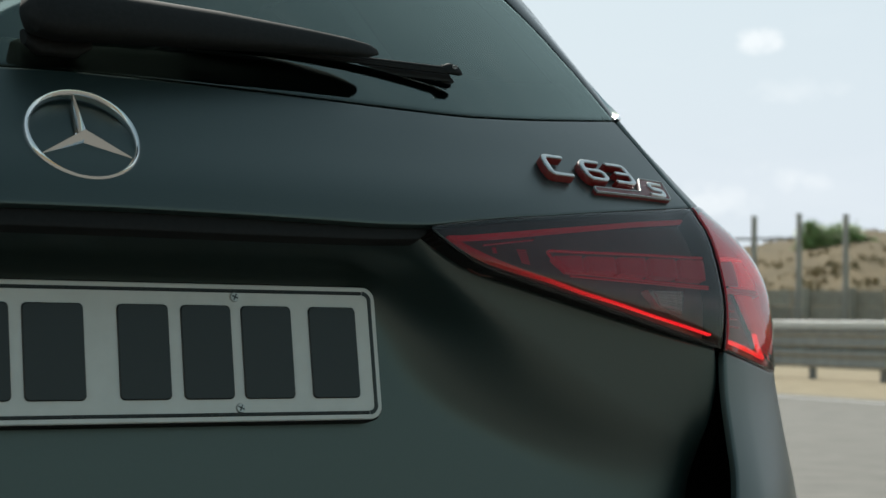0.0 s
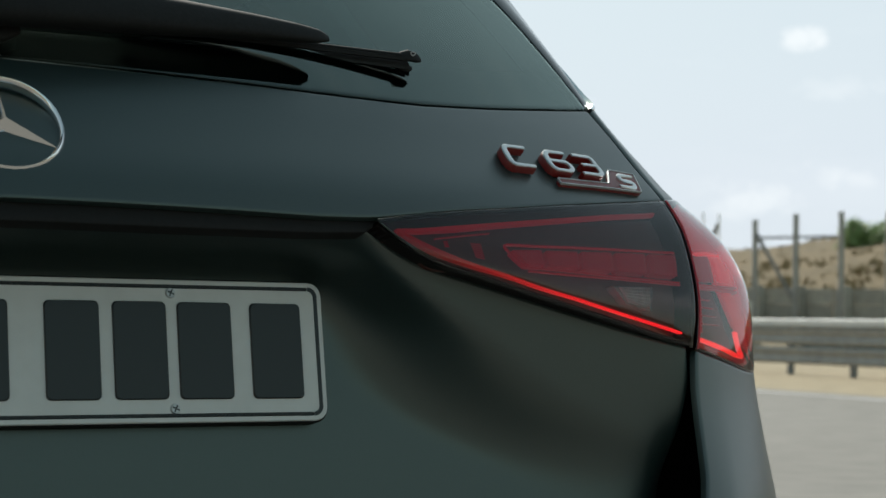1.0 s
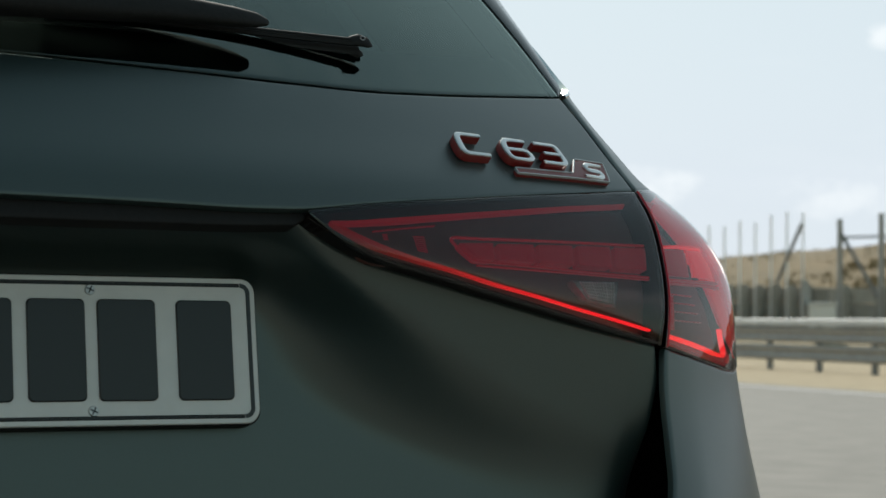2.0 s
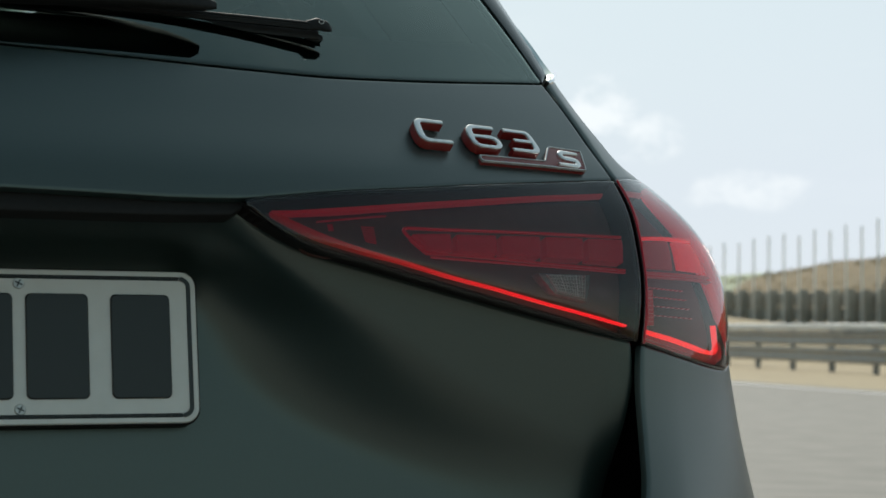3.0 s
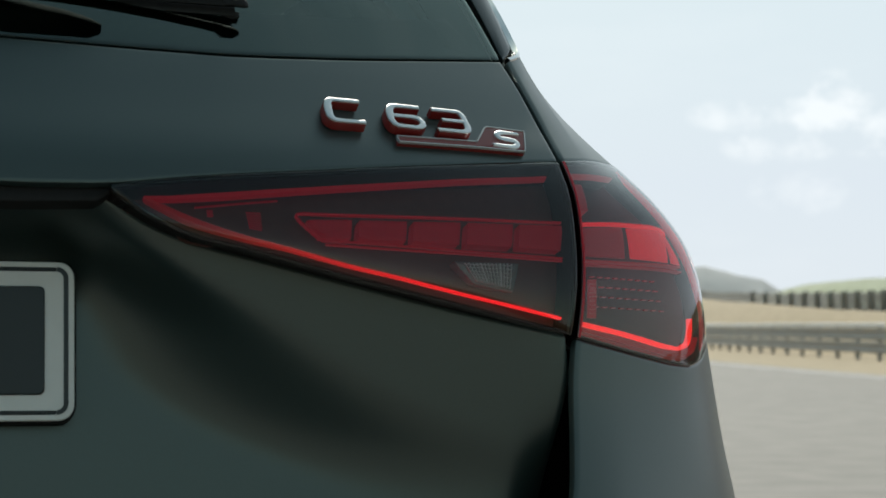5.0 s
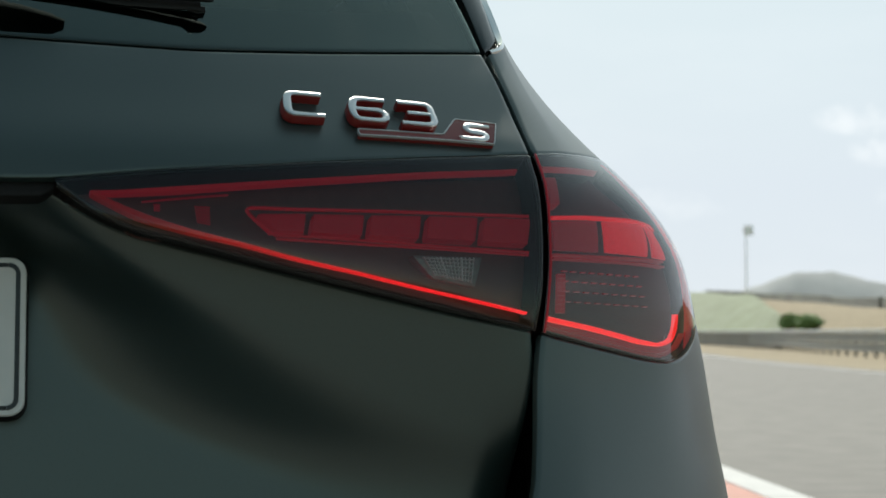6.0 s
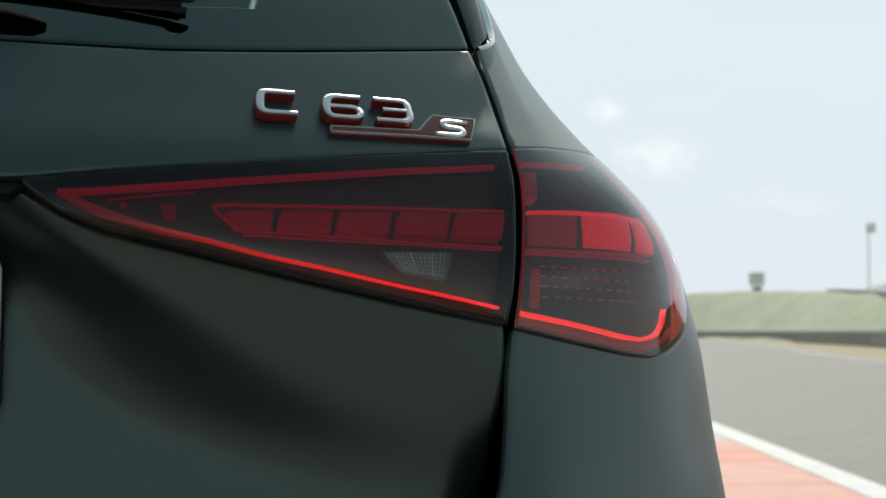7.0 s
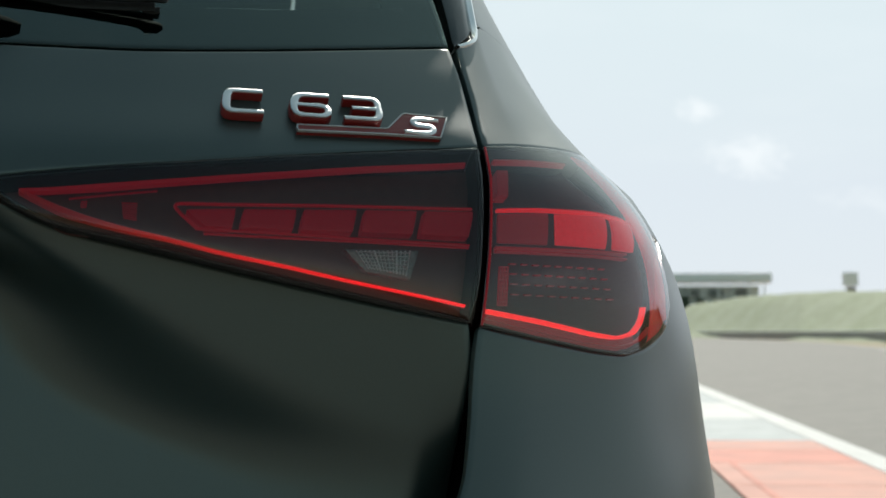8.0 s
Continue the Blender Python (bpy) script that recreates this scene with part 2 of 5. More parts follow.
BARK = material("bark", (0.09, 0.07, 0.05), rough=0.9, grain=0.4, scale=12.0)
ZINC = material("weathered_zinc", (0.30, 0.30, 0.28), rough=0.55, metal=0.35, grain=0.3, scale=5.0, big=0.4, big_scale=0.6)
TIMBER = material("weathered_grey_timber", (0.34, 0.325, 0.29), rough=0.85, grain=0.4, scale=6.0, vary=0.5)
# far steelwork, lightened in colour to stand for the haze before it
PALE_STEEL = material("hazed_pale_steel", (0.80, 0.80, 0.79), rough=0.6, metal=0.0, grain=0.2, scale=4.0)
DARK_STEEL = material("grey_weathered_steel", (0.30, 0.30, 0.285), rough=0.7, grain=0.3, scale=4.0)
STEEL = material("grey_steel", (0.20, 0.20, 0.195), rough=0.6, metal=0.3, grain=0.3, scale=4.0)
CONCRETE = material("grey_concrete", (0.27, 0.26, 0.24), rough=0.9, grain=0.3, scale=1.5, big=0.4, big_scale=0.1)
WHITE_LINE = material("white_road_paint", (0.52, 0.51, 0.49), rough=0.8, grain=0.3, scale=5.0, big=0.4, big_scale=0.5)
KERB_RED = material("faded_red_paint", (0.42, 0.15, 0.10), rough=0.8, grain=0.4, scale=3.0, big=0.7, big_scale=0.6, tint=(0.50, 0.27, 0.21))
KERB_DEEP = material("red_kerb_paint", (0.47, 0.135, 0.085), rough=0.8, grain=0.4, scale=3.0, big=0.5, big_scale=0.8, tint=(0.46, 0.20, 0.14))
KERB_GREY = material("grey_blue_paint", (0.34, 0.36, 0.36), rough=0.8, grain=0.4, scale=3.0, big=0.4, big_scale=0.5)
WHITE_WALL = material("white_wall", (0.7, 0.7, 0.68), rough=0.7, grain=0.2, scale=0.5)
MAST_PAINT = material("pale_blue_mast_paint", (0.84, 0.87, 0.93), rough=0.6, grain=0.1, scale=0.5)
WHITE_RAIL = material("pale_rail_paint", (0.62, 0.62, 0.60), rough=0.6, grain=0.2, scale=2.0, big=0.3, big_scale=0.3)
# distance haze is mixed into this hill's pale colour
FAR_HILL = material("hazed_grey_hill", (0.36, 0.365, 0.36), rough=1.0, grain=0.3, scale=0.05, big=0.4, big_scale=0.01)
SCRUB = material("dry_brown_scrub", (0.22, 0.165, 0.085), rough=1.0, grain=0.5, scale=0.8)
TREE_DARK = material("dark_foliage", (0.035, 0.055, 0.03), rough=0.8, grain=0.4, scale=0.6)


# ---- building helpers ----
def mesh_from(name, verts, faces, mat, smooth=True, sharp=35.0):
    me = bpy.data.meshes.new(name)
    me.from_pydata([tuple(v) for v in verts], [], faces)
    me.materials.append(mat)
    bm = bmesh.new()
    bm.from_mesh(me)
    bmesh.ops.recalc_face_normals(bm, faces=bm.faces)
    if smooth:
        lim = radians(sharp)
        for f in bm.faces:
            f.smooth = True
        for e in bm.edges:
            e.smooth = not (len(e.link_faces) == 2 and e.calc_face_angle(0) > lim)
    bm.to_mesh(me)
    bm.free()
    return me


def part(name, me, parent, label=""):
    ob = new(name, me)
    ob.parent = parent
    if parent is not None:
        ob.matrix_parent_inverse = Matrix.Translation(-parent.location) if parent.parent is None else Matrix.Identity(4)
    if label:
        ob["label"] = label
    return ob


def thing(name, base, label, category, group="", kind=""):
    ob = new(name)
    ob.location = base
    ob.empty_display_size = 0.2
    return tagged(ob, label, category, group, kind)


def bm_mesh(name, bm, mat, smooth=False, sharp=35.0):
    bmesh.ops.recalc_face_normals(bm, faces=bm.faces)
    if smooth:
        for f in bm.faces:
            f.smooth = True
        for e in bm.edges:
            e.smooth = not (len(e.link_faces) == 2 and e.calc_face_angle(0) > radians(sharp))
    me = bpy.data.meshes.new(name)
    bm.to_mesh(me)
    bm.free()
    me.materials.append(mat)
    return me


def add_box(bm, lo, hi, m=None):
    c = [(x, y, z) for x in (lo[0], hi[0]) for y in (lo[1], hi[1]) for z in (lo[2], hi[2])]
    v = [bm.verts.new(m @ Vector(p) if m else p) for p in c]
    for f in ((0, 1, 3, 2), (4, 6, 7, 5), (0, 4, 5, 1), (2, 3, 7, 6), (0, 2, 6, 4), (1, 5, 7, 3)):
        bm.faces.new([v[i] for i in f])


def box_mesh(name, lo, hi, mat, bevel=0.0, m=None):
    bm = bmesh.new()
    add_box(bm, lo, hi, m)
    if bevel:
        bmesh.ops.bevel(bm, geom=bm.edges[:], offset=bevel, segments=2, affect="EDGES", profile=0.5)
    return bm_mesh(name, bm, mat)


def tube_mesh(name, pts, radii, mat, sides=12, closed=False, squash=1.0):
    """A round bar through the points."""
    pts = [Vector(p) for p in pts]
    n = len(pts)
    if not hasattr(radii, "__len__"):
        radii = [radii] * n
    verts, faces = [], []
    for i, p in enumerate(pts):
        a = pts[(i - 1) % n] if closed or i else p
        b = pts[(i + 1) % n] if closed or i < n - 1 else p
        d = (b - a).normalized()
        u = d.cross(Vector((0, 0, 1)))
        u = u.normalized() if u.length > 1e-4 else Vector((1, 0, 0))
        w = u.cross(d)
        for k in range(sides):
            g = 2 * math.pi * k / sides
            verts.append(p + (u * math.cos(g) + w * math.sin(g) * squash) * radii[i])
    for i in range(n if closed else n - 1):
        for k in range(sides):
            faces.append((i * sides + k, i * sides + (k + 1) % sides, (i + 1) % n * sides + (k + 1) % sides, (i + 1) % n * sides + k))
    if not closed:
        faces += [tuple(range(sides)), tuple(range((n - 1) * sides, n * sides))]
    return mesh_from(name, verts, faces, mat, sharp=50)


# ---- the car's rear body: one smooth surface, addressed by girth s and height z ----
HEIGHTS = (.30, .50, .60, .70, .76, .80, .84, .86, .88, .90, .92, .94, .96, .985, 1.0, 1.02, 1.04, 1.06, 1.08, 1.12, 1.2, 1.3, 1.4, 1.46)
MID_Y = (-.12, -.165, -.165, -.150, -.125, -.111, -.104, -.100, -.098, -.094, -.086, -.078, -.074, -.055, -.038, -.019, -.001, .018, .038, .080, .17, .29, .42, .52)
LEVELS = (.30, .50, .60, .70, .76, .82, .85, .88, .91, .94, .97, 1.0, 1.04, 1.08, 1.2, 1.3, 1.4, 1.46)
CORNER = {
    "ax": (.765, .785, .793, .787, .774, .768, .765, .762, .756, .739, .718, .699, .671, .650, .623, .561, .520, .490),
    "ay": (.070, .050, .050, .050, .051, .061, .061, .061, .063, .066, .088, .140, .188, .225, .338, .465, .595, .685),
    "bx": (.800, .828, .836, .825, .810, .805, .798, .788, .779, .767, .759, .746, .734, .710, .677, .629, .570, .540),
    "by": (.150, .140, .150, .160, .169, .180, .174, .160, .153, .163, .198, .242, .303, .324, .447, .570, .700, .790),
    "cx": (.850, .878, .888, .883, .878, .875, .871, .862, .853, .838, .823, .803, .782, .758, .714, .690, .630, .600),
    "cy": (.300, .270, .270, .280, .286, .306, .316, .330, .332, .340, .375, .487, .595, .630, .720, .830, .950, 1.040),
    "w": (.890, .930, .940, .937, .934, .928, .926, .921, .908, .889, .876, .876, .852, .831, .774, .735, .665, .630),
}
GZ = np.arange(.24, 1.54, .004)
GK = np.exp(-.5 * (np.arange(-12, 13) * .004 / .014) ** 2)


def eased(zs, vs):
    v = np.interp(GZ, zs, vs)
    p = np.concatenate([2 * v[0] - v[12:0:-1], v, 2 * v[-1] - v[-2:-14:-1]])
    return np.convolve(p, GK / GK.sum(), "valid")


TAB = {k: eased(LEVELS, v) for k, v in CORNER.items()}
TAB["y0"] = eased(HEIGHTS, MID_Y)
TAB["a"] = eased((.94, .985, 1.08, 1.2), (.25, .28, .34, .36))
SECTIONS = {}


def ease(x, lo, hi):
    u = min(1.0, max(0.0, (x - lo) / (hi - lo)))
    return u * u * (3 - 2 * u)


def settled(q):
    """The same outline with its waves taken out: it turns one way only, more and more round the corner."""
    d = np.diff(q, axis=0)
    step = np.linalg.norm(d, axis=1)
    run = np.concatenate([[0], np.cumsum(step)])
    half, free = (run[1:] + run[:-1]) / 2, np.unwrap(np.arctan2(d[:, 1], d[:, 0]))
    even = np.arange(0, .70, .002)
    at = np.interp(even, half, free)
    blocks = []
    for v in at:
        blocks.append([v, 1])
        while len(blocks) > 1 and blocks[-2][0] > blocks[-1][0]:
            v1, n1 = blocks.pop()
            blocks[-1] = [(blocks[-1][0] * blocks[-1][1] + v1 * n1) / (blocks[-1][1] + n1), blocks[-1][1] + n1]
    at = np.concatenate([np.full(n, v) for v, n in blocks])
    kern = np.exp(-.5 * (np.arange(-18, 19) * .002 / .006) ** 2)
    at = np.convolve(np.pad(at, 18, mode="edge"), kern / kern.sum(), "valid")
    turn = np.where(half < .69, np.interp(half, even, at), free)
    new_q = q[0] + np.concatenate([[[0, 0]], np.cumsum(np.stack([np.cos(turn), np.sin(turn)], 1) * step[:, None], axis=0)])
    return new_q + (q[-1] - new_q[-1]) * (run / run[-1])[:, None]


def section(z):
    """The body's outline at height z: bow and middle of the rear face, and the rounded corner with its running length."""
    key = round(z, 4)
    if key in SECTIONS:
        return SECTIONS[key]
    g = {k: float(np.interp(z, GZ, v)) for k, v in TAB.items()}
    a, y0 = g["a"], g["y0"]
    v1, v2, v3 = (np.array([g[k + "x"], g[k + "y"]]) for k in "abc")
    flat = float(np.interp(z, (.98, 1.05), (.642, .636)))
    p = [np.array([x, y0 + a * x * x]) for x in (.45, .52, .59, flat)]
    p += [v1 * .62 + p[-1] * .24 + v2 * .14, (v1 + v2) / 2, (v2 + v3) / 2, np.array([g["w"] - .012, max(.62, v3[1] + .22)]), np.array([g["w"], 1.15]), np.array([g["w"], 1.6]), np.array([g["w"], 3.42])]
    p = np.array(p)
    t = np.concatenate([[0], np.cumsum(np.sqrt(np.linalg.norm(np.diff(p, axis=0), axis=1)))])
    m = np.zeros_like(p)
    for k in range(1, len(p) - 1):
        d0, d1 = (p[k] - p[k - 1]) / (t[k] - t[k - 1]), (p[k + 1] - p[k]) / (t[k + 1] - t[k])
        m[k] = (d0 * (t[k + 1] - t[k]) + d1 * (t[k] - t[k - 1])) / (t[k + 1] - t[k - 1])
    m[-1] = (p[-1] - p[-2]) / (t[-1] - t[-2])
    along = np.array([1, 2 * a * flat])
    m[3] += (along * np.linalg.norm(m[3]) / np.linalg.norm(along) - m[3]) * ease(z, .985, 1.025)
    out = []
    for k in range(2, len(p) - 1):
        h = t[k + 1] - t[k]
        u = np.linspace(0, 1, 40, endpoint=(k == len(p) - 2))[:, None]
        out.append((2 * u**3 - 3 * u**2 + 1) * p[k] + (u**3 - 2 * u**2 + u) * h * m[k] + (3 * u**2 - 2 * u**3) * p[k + 1] + (u**3 - u**2) * h * m[k + 1])
    q = np.concatenate(out)
    q += (settled(q) - q) * ease(z, .985, 1.025)
    s = .59 + np.concatenate([[0], np.cumsum(np.linalg.norm(np.diff(q, axis=0), axis=1))])
    SECTIONS[key] = (a, y0, s, q)
    return SECTIONS[key]


LENS_S = (.272, .304, .322, .365, .41, .457, .507, .56, .619, .673, .732, .767, .798, .851, .90)
LENS_LOW = (.946, .926, .918, .906, .895, .884, .873, .862, .850, .839, .829, .826, .8305, .845, .87)
LENS_HIGH = (.948, .951, .9535, .958, .962, .967, .9715, .977, .982, .986, .989, .9905, .991, .980, .95)
LENS_ROUND = (.0, .50, .65, .72, .66, .45, .34, .25, .18, .11, .08, .065, .06, .03, .0)


def lens_swell(s, z):
    """The lamps bulge a little more than the body, so that their lower part stands upright."""
    low, high = float(np.interp(s, LENS_S, LENS_LOW)), float(np.interp(s, LENS_S, LENS_HIGH))
    if not .272 < s < .90 or not low < z < high:
        return 0.0
    u = (z - low) / (high - low)
    return float(np.interp(s, LENS_S, LENS_ROUND)) * (high - low) * u * (1 - u) ** 2


def skin(s, z):
    sign = -1.0 if s < 0 else 1.0
    s = abs(s)
    a, y0, ss, q = section(z)
    swell = lens_swell(s, z)
    if s <= .59:
        return Vector((sign * s, y0 + a * s * s - swell, z))
    x, y = float(np.interp(s, ss, q[:, 0])), float(np.interp(s, ss, q[:, 1]))
    turn = ease(s, .64, .86)
    return Vector((sign * (x + swell * turn), y - swell * (1 - turn), z))


def outward(s, z, base=skin):
    h = 2e-3
    n = (base(s + h, z) - base(s - h, z)).cross(base(s, z + h) - base(s, z - h))
    return n.normalized()


EDGE_Z, EDGE_Y = (.70, .72, .75, .76, .78, .80, .82, .85, .95), (.040, .028, .013, .009, -.001, -.004, -.003, -.003, .004)
FOLD_Z, FOLD_X = (.70, .735, .752, .766, .780, .803, .823, .843, .870, .896, .915, .937, .95), (.600, .560, .525, .490, .450, .402, .370, .345, .318, .288, .268, .250, .242)
WIDE_Z, WIDE_W = (.70, .76, .80, .84, .88, .91, .95), (.110, .110, .098, .080, .052, .032, .026)
CURL_Z, CURL_X = (.70, .74, .77, .80, .83, .86), (.582, .592, .598, .603, .606, .607)

EDGE_CURVE, FOLD_CURVE, CURL_CURVE, WIDE_CURVE = eased(EDGE_Z, EDGE_Y), eased(FOLD_Z, FOLD_X), eased(CURL_Z, CURL_X), eased(WIDE_Z, WIDE_W)


def hollow(s, z):
    """The lower tailgate: a leaning field round the number plate that folds out into the bulge under the lamps, which turns under."""
    x = abs(s)
    start = float(np.interp(z, GZ, CURL_CURVE))
    curl = ease(x, start - .012, start + .016)
    under = .86 - z
    body = -.004 + .075 * under + .05 * max(0, under) ** 2 + .105 * (x * x - .372)
    bulge = curl * float(np.interp(z, GZ, EDGE_CURVE)) + (1 - curl) * body
    field = .015 + .185 * (z - .8445) + .03 * max(0, x - .26) - .05 * ease(z, .897, .955)
    w = float(np.interp(z, GZ, WIDE_CURVE))
    fold = float(np.interp(z, GZ, FOLD_CURVE))
    k = ease(x, fold - w, fold + w)
    return Vector((s, field + (bulge - field) * k, z))


def resample(pts, n):
    p = np.array(pts, float)
    d = np.concatenate([[0], np.cumsum(np.linalg.norm(np.diff(p, axis=0), axis=1))])
    t = np.linspace(0, d[-1], n + 1)
    return np.stack([np.interp(t, d, p[:, k]) for k in range(2)], 1)


def soft_line(pts, n, it=3):
    """A line through the points with its corners eased."""
    p = resample(pts, n)
    for _ in range(it):
        q = p.copy()
        q[1:-1] = (p[:-2] + 2 * p[1:-1] + p[2:]) / 4
        p = q
    return p


def panel_mesh(name, mat, bottom, top, left, right, n, m, lift=0.0, depth=0.012, r=0.002, base=skin, ease_in=2, flush=None):
    """A panel between four border lines on the body's surface, with rolled edges and some depth. flush: the row whose edge is left sharp."""
    b, t = soft_line(bottom, n, ease_in), soft_line(top, n, ease_in)
    lf, rt = soft_line(left, m, ease_in), soft_line(right, m, ease_in)
    # the outermost strips are narrow, so that the rolled edge does not bend the shading of the panel
    iu, iv = np.arange(n + 1.0), np.arange(m + 1.0)
    for i, k in ((iu, n), (iv, m)):
        if k >= 10:
            i[1], i[-2] = .2, k - .2
    b, t = (np.stack([np.interp(iu, np.arange(n + 1), q[:, c]) for c in (0, 1)], 1) for q in (b, t))
    lf, rt = (np.stack([np.interp(iv, np.arange(m + 1), q[:, c]) for c in (0, 1)], 1) for q in (lf, rt))
    u, v = (iu / n)[None, :, None], (iv / m)[:, None, None]
    g = (1 - v) * b[None] + v * t[None] + (1 - u) * lf[:, None] + u * rt[:, None]
    g -= (1 - u) * (1 - v) * b[0] + u * (1 - v) * b[-1] + (1 - u) * v * t[0] + u * v * t[-1]
    P, N = [], []
    for j in range(m + 1):
        for i in range(n + 1):
            s, z = g[j, i]
            no = outward(s, z, base)
            P.append(base(s, z) + no * lift)
            N.append(no)
    faces = [(j * (n + 1) + i, j * (n + 1) + i + 1, (j + 1) * (n + 1) + i + 1, (j + 1) * (n + 1) + i) for j in range(m) for i in range(n)]
    ring = [(0, i) for i in range(n)] + [(j, n) for j in range(m)] + [(m, i) for i in range(n, 0, -1)] + [(j, 0) for j in range(m, 0, -1)]
    ids = [j * (n + 1) + i for j, i in ring]
    k = len(ids)
    rows = [ids]
    for out_by, in_by in ((.7, .3), (1.0, 1.0), (1.0, 1.0 + depth / r)):
        row = []
        for a in range(k):
            p, no = P[ids[a]], N[ids[a]]
            d = P[ids[(a + 1) % k]] - P[ids[a - 1]]
            side = d.cross(no)
            side = side.normalized() if side.length > 1e-9 else Vector((0, 0, 0))
            row.append(len(P))
            f = .12 if ring[a][0] == flush else 1.0
            P.append(p + side * r * f * out_by - no * r * (f if in_by < 1.5 else 1.0) * in_by)
            N.append(no)
        rows.append(row)
    for ra, rb in zip(rows, rows[1:]):
        faces += [(ra[a], ra[(a + 1) % k], rb[(a + 1) % k], rb[a]) for a in range(k)]
    return mesh_from(name, P, faces, mat, sharp=40)


def frame_mesh(name, mat, bottom, top, left, right, n, m, width, depth, lift=0.0):
    """A closed rim of some width and depth along the border of a panel."""
    loop = np.concatenate([soft_line(bottom, n)[:-1], soft_line(right, m)[:-1], soft_line(top, n)[::-1][:-1], soft_line(left, m)[::-1][:-1]])
    k = len(loop)
    C = [skin(*q) for q in loop]
    N = [outward(*q) for q in loop]
    mid = sum(C, Vector()) / k
    P, f = [], []
    for i in range(k):
        side = (C[(i + 1) % k] - C[i - 1]).cross(N[i]).normalized()
        if side.dot(C[i] - mid) < 0:
            side = -side
        for o, h in ((0, lift - depth), (0, lift - .001), (-.001, lift), (-width + .001, lift), (-width, lift - .001), (-width, lift - depth)):
            P.append(C[i] + side * o + N[i] * h)
    for i in range(k):
        for a in range(6):
            f.append((i * 6 + a, i * 6 + (a + 1) % 6, (i + 1) % k * 6 + (a + 1) % 6, (i + 1) % k * 6 + a))
    return mesh_from(name, P, f, mat, sharp=40)


def mirror_line(pts):
    return [(-s, z) for s, z in pts]


def ribbon_mesh(name, mat, pts, width, lift=-0.008, thick=0.005, n=40, base=skin, ease_in=2):
    """A flat-topped bar with rounded shoulders laid along a line on the surface. width: one number or one for each point."""
    line = soft_line(pts, n, ease_in)
    wd = [width] * (n + 1) if not hasattr(width, "__len__") else np.interp(np.linspace(0, 1, n + 1), np.linspace(0, 1, len(width)), width)
    P, faces = [], []
    C = [base(s, z) for s, z in line]
    for i in range(n + 1):
        no = outward(*line[i], base)
        d = (C[min(i + 1, n)] - C[max(i - 1, 0)]).normalized()
        side = d.cross(no).normalized()
        c = C[i] + no * lift
        w = wd[i] / 2
        for a, h in ((-1, -thick), (-1, -.25 * thick), (-.72, 0), (.72, 0), (1, -.25 * thick), (1, -thick)):
            P.append(c + side * w * a + no * h)
    for i in range(n):
        for k in range(6):
            faces.append((i * 6 + k, i * 6 + (k + 1) % 6, (i + 1) * 6 + (k + 1) % 6, (i + 1) * 6 + k))
    faces += [tuple(range(6)), tuple(range(n * 6, n * 6 + 6))]
    return mesh_from(name, P, faces, mat, sharp=50)


def cell_mesh(name, mat, quad, lift=-0.010, n=8, m=5, depth=0.008, r=0.0006):
    mid = np.mean(quad, axis=0)
    a, b, c, d = [tuple(mid + (np.array(p) - mid) * (.915, .90)) for p in quad]  # top left, top right, bottom right, bottom left
    return panel_mesh(name, mat, [d, c], [a, b], [d, a], [c, b], n, m, lift, depth, r, ease_in=0)


# ---- the car ----
car = thing("estate_car", (0, 1.9, 0), "dark green satin estate car standing on the asphalt, tail lamps red", "car")

SEAM = [(.6315, .984), (.6310, 1.0), (.6295, 1.025), (.6265, 1.05), (.6235, 1.074)]
LAMP_TOP = [(.2786, .9476), (.30, .9508), (.33, .9545), (.372, .9590), (.42, .9630), (.474, .9685), (.53, .9735), (.585, .9785), (.631, .9822)]
LAMP_BOT = [(.2786, .9462), (.2869, .9398), (.2945, .9330), (.3061, .9264), (.3179, .9201), (.3298, .9154), (.3462, .9111), (.367, .9065), (.3881, .9011), (.4318, .8909), (.4777, .8807), (.526, .8702), (.5769, .8593), (.619, .8506)]
LAMP_SEAM = [(.619, .8506), (.6235, .87), (.627, .90), (.630, .93), (.632, .96), (.631, .9822)]
OUT_TOP = [(.6375, .9835), (.668, .9866), (.713, .9890), (.762, .9905), (.816, .9915)]
OUT_BOT = [(.6265, .8483), (.673, .8388), (.732, .8290), (.767, .8258)]
OUT_SEAM = [(.6265, .8483), (.630, .87), (.634, .90), (.637, .93), (.639, .96), (.6375, .9835)]
OUT_RIGHT = [(.767, .8258), (.798, .8305), (.851, .8448), (.883, .866), (.897, .90), (.893, .935), (.875, .962), (.85, .980), (.816, .9915)]
LIP = [(-.262, .9446), (-.22, .9462), (-.187, .9470), (-.11, .9482), (0, .9490), (.11, .9482), (.187, .9470), (.22, .9462), (.262, .9446)]
GLASS_LOW = [(-.620, 1.0795), (-.537, 1.0705), (-.478, 1.0645), (-.425, 1.0605), (-.376, 1.0575), (-.286, 1.0575), (-.134, 1.0605), (0, 1.0635), (.134, 1.0605), (.286, 1.0575), (.376, 1.0575), (.425, 1.0605), (.478, 1.0645), (.537, 1.0705), (.620, 1.0795)]
gate_top = [(s, z - .004) for s, z in GLASS_LOW]
gate_low = mirror_line(LAMP_TOP[::-1]) + LIP[1:-1] + LAMP_TOP
gate_low = [(s, z + .0035) for s, z in gate_low]
gate_r = [gate_low[-1]] + [(s - .001, z) for s, z in SEAM[1:-1]] + [gate_top[-1]]
part("tailgate_panel", panel_mesh("tailgate_panel", PAINT, gate_low, gate_top, mirror_line(gate_r), gate_r, 110, 16, 0, .005, .002), car)

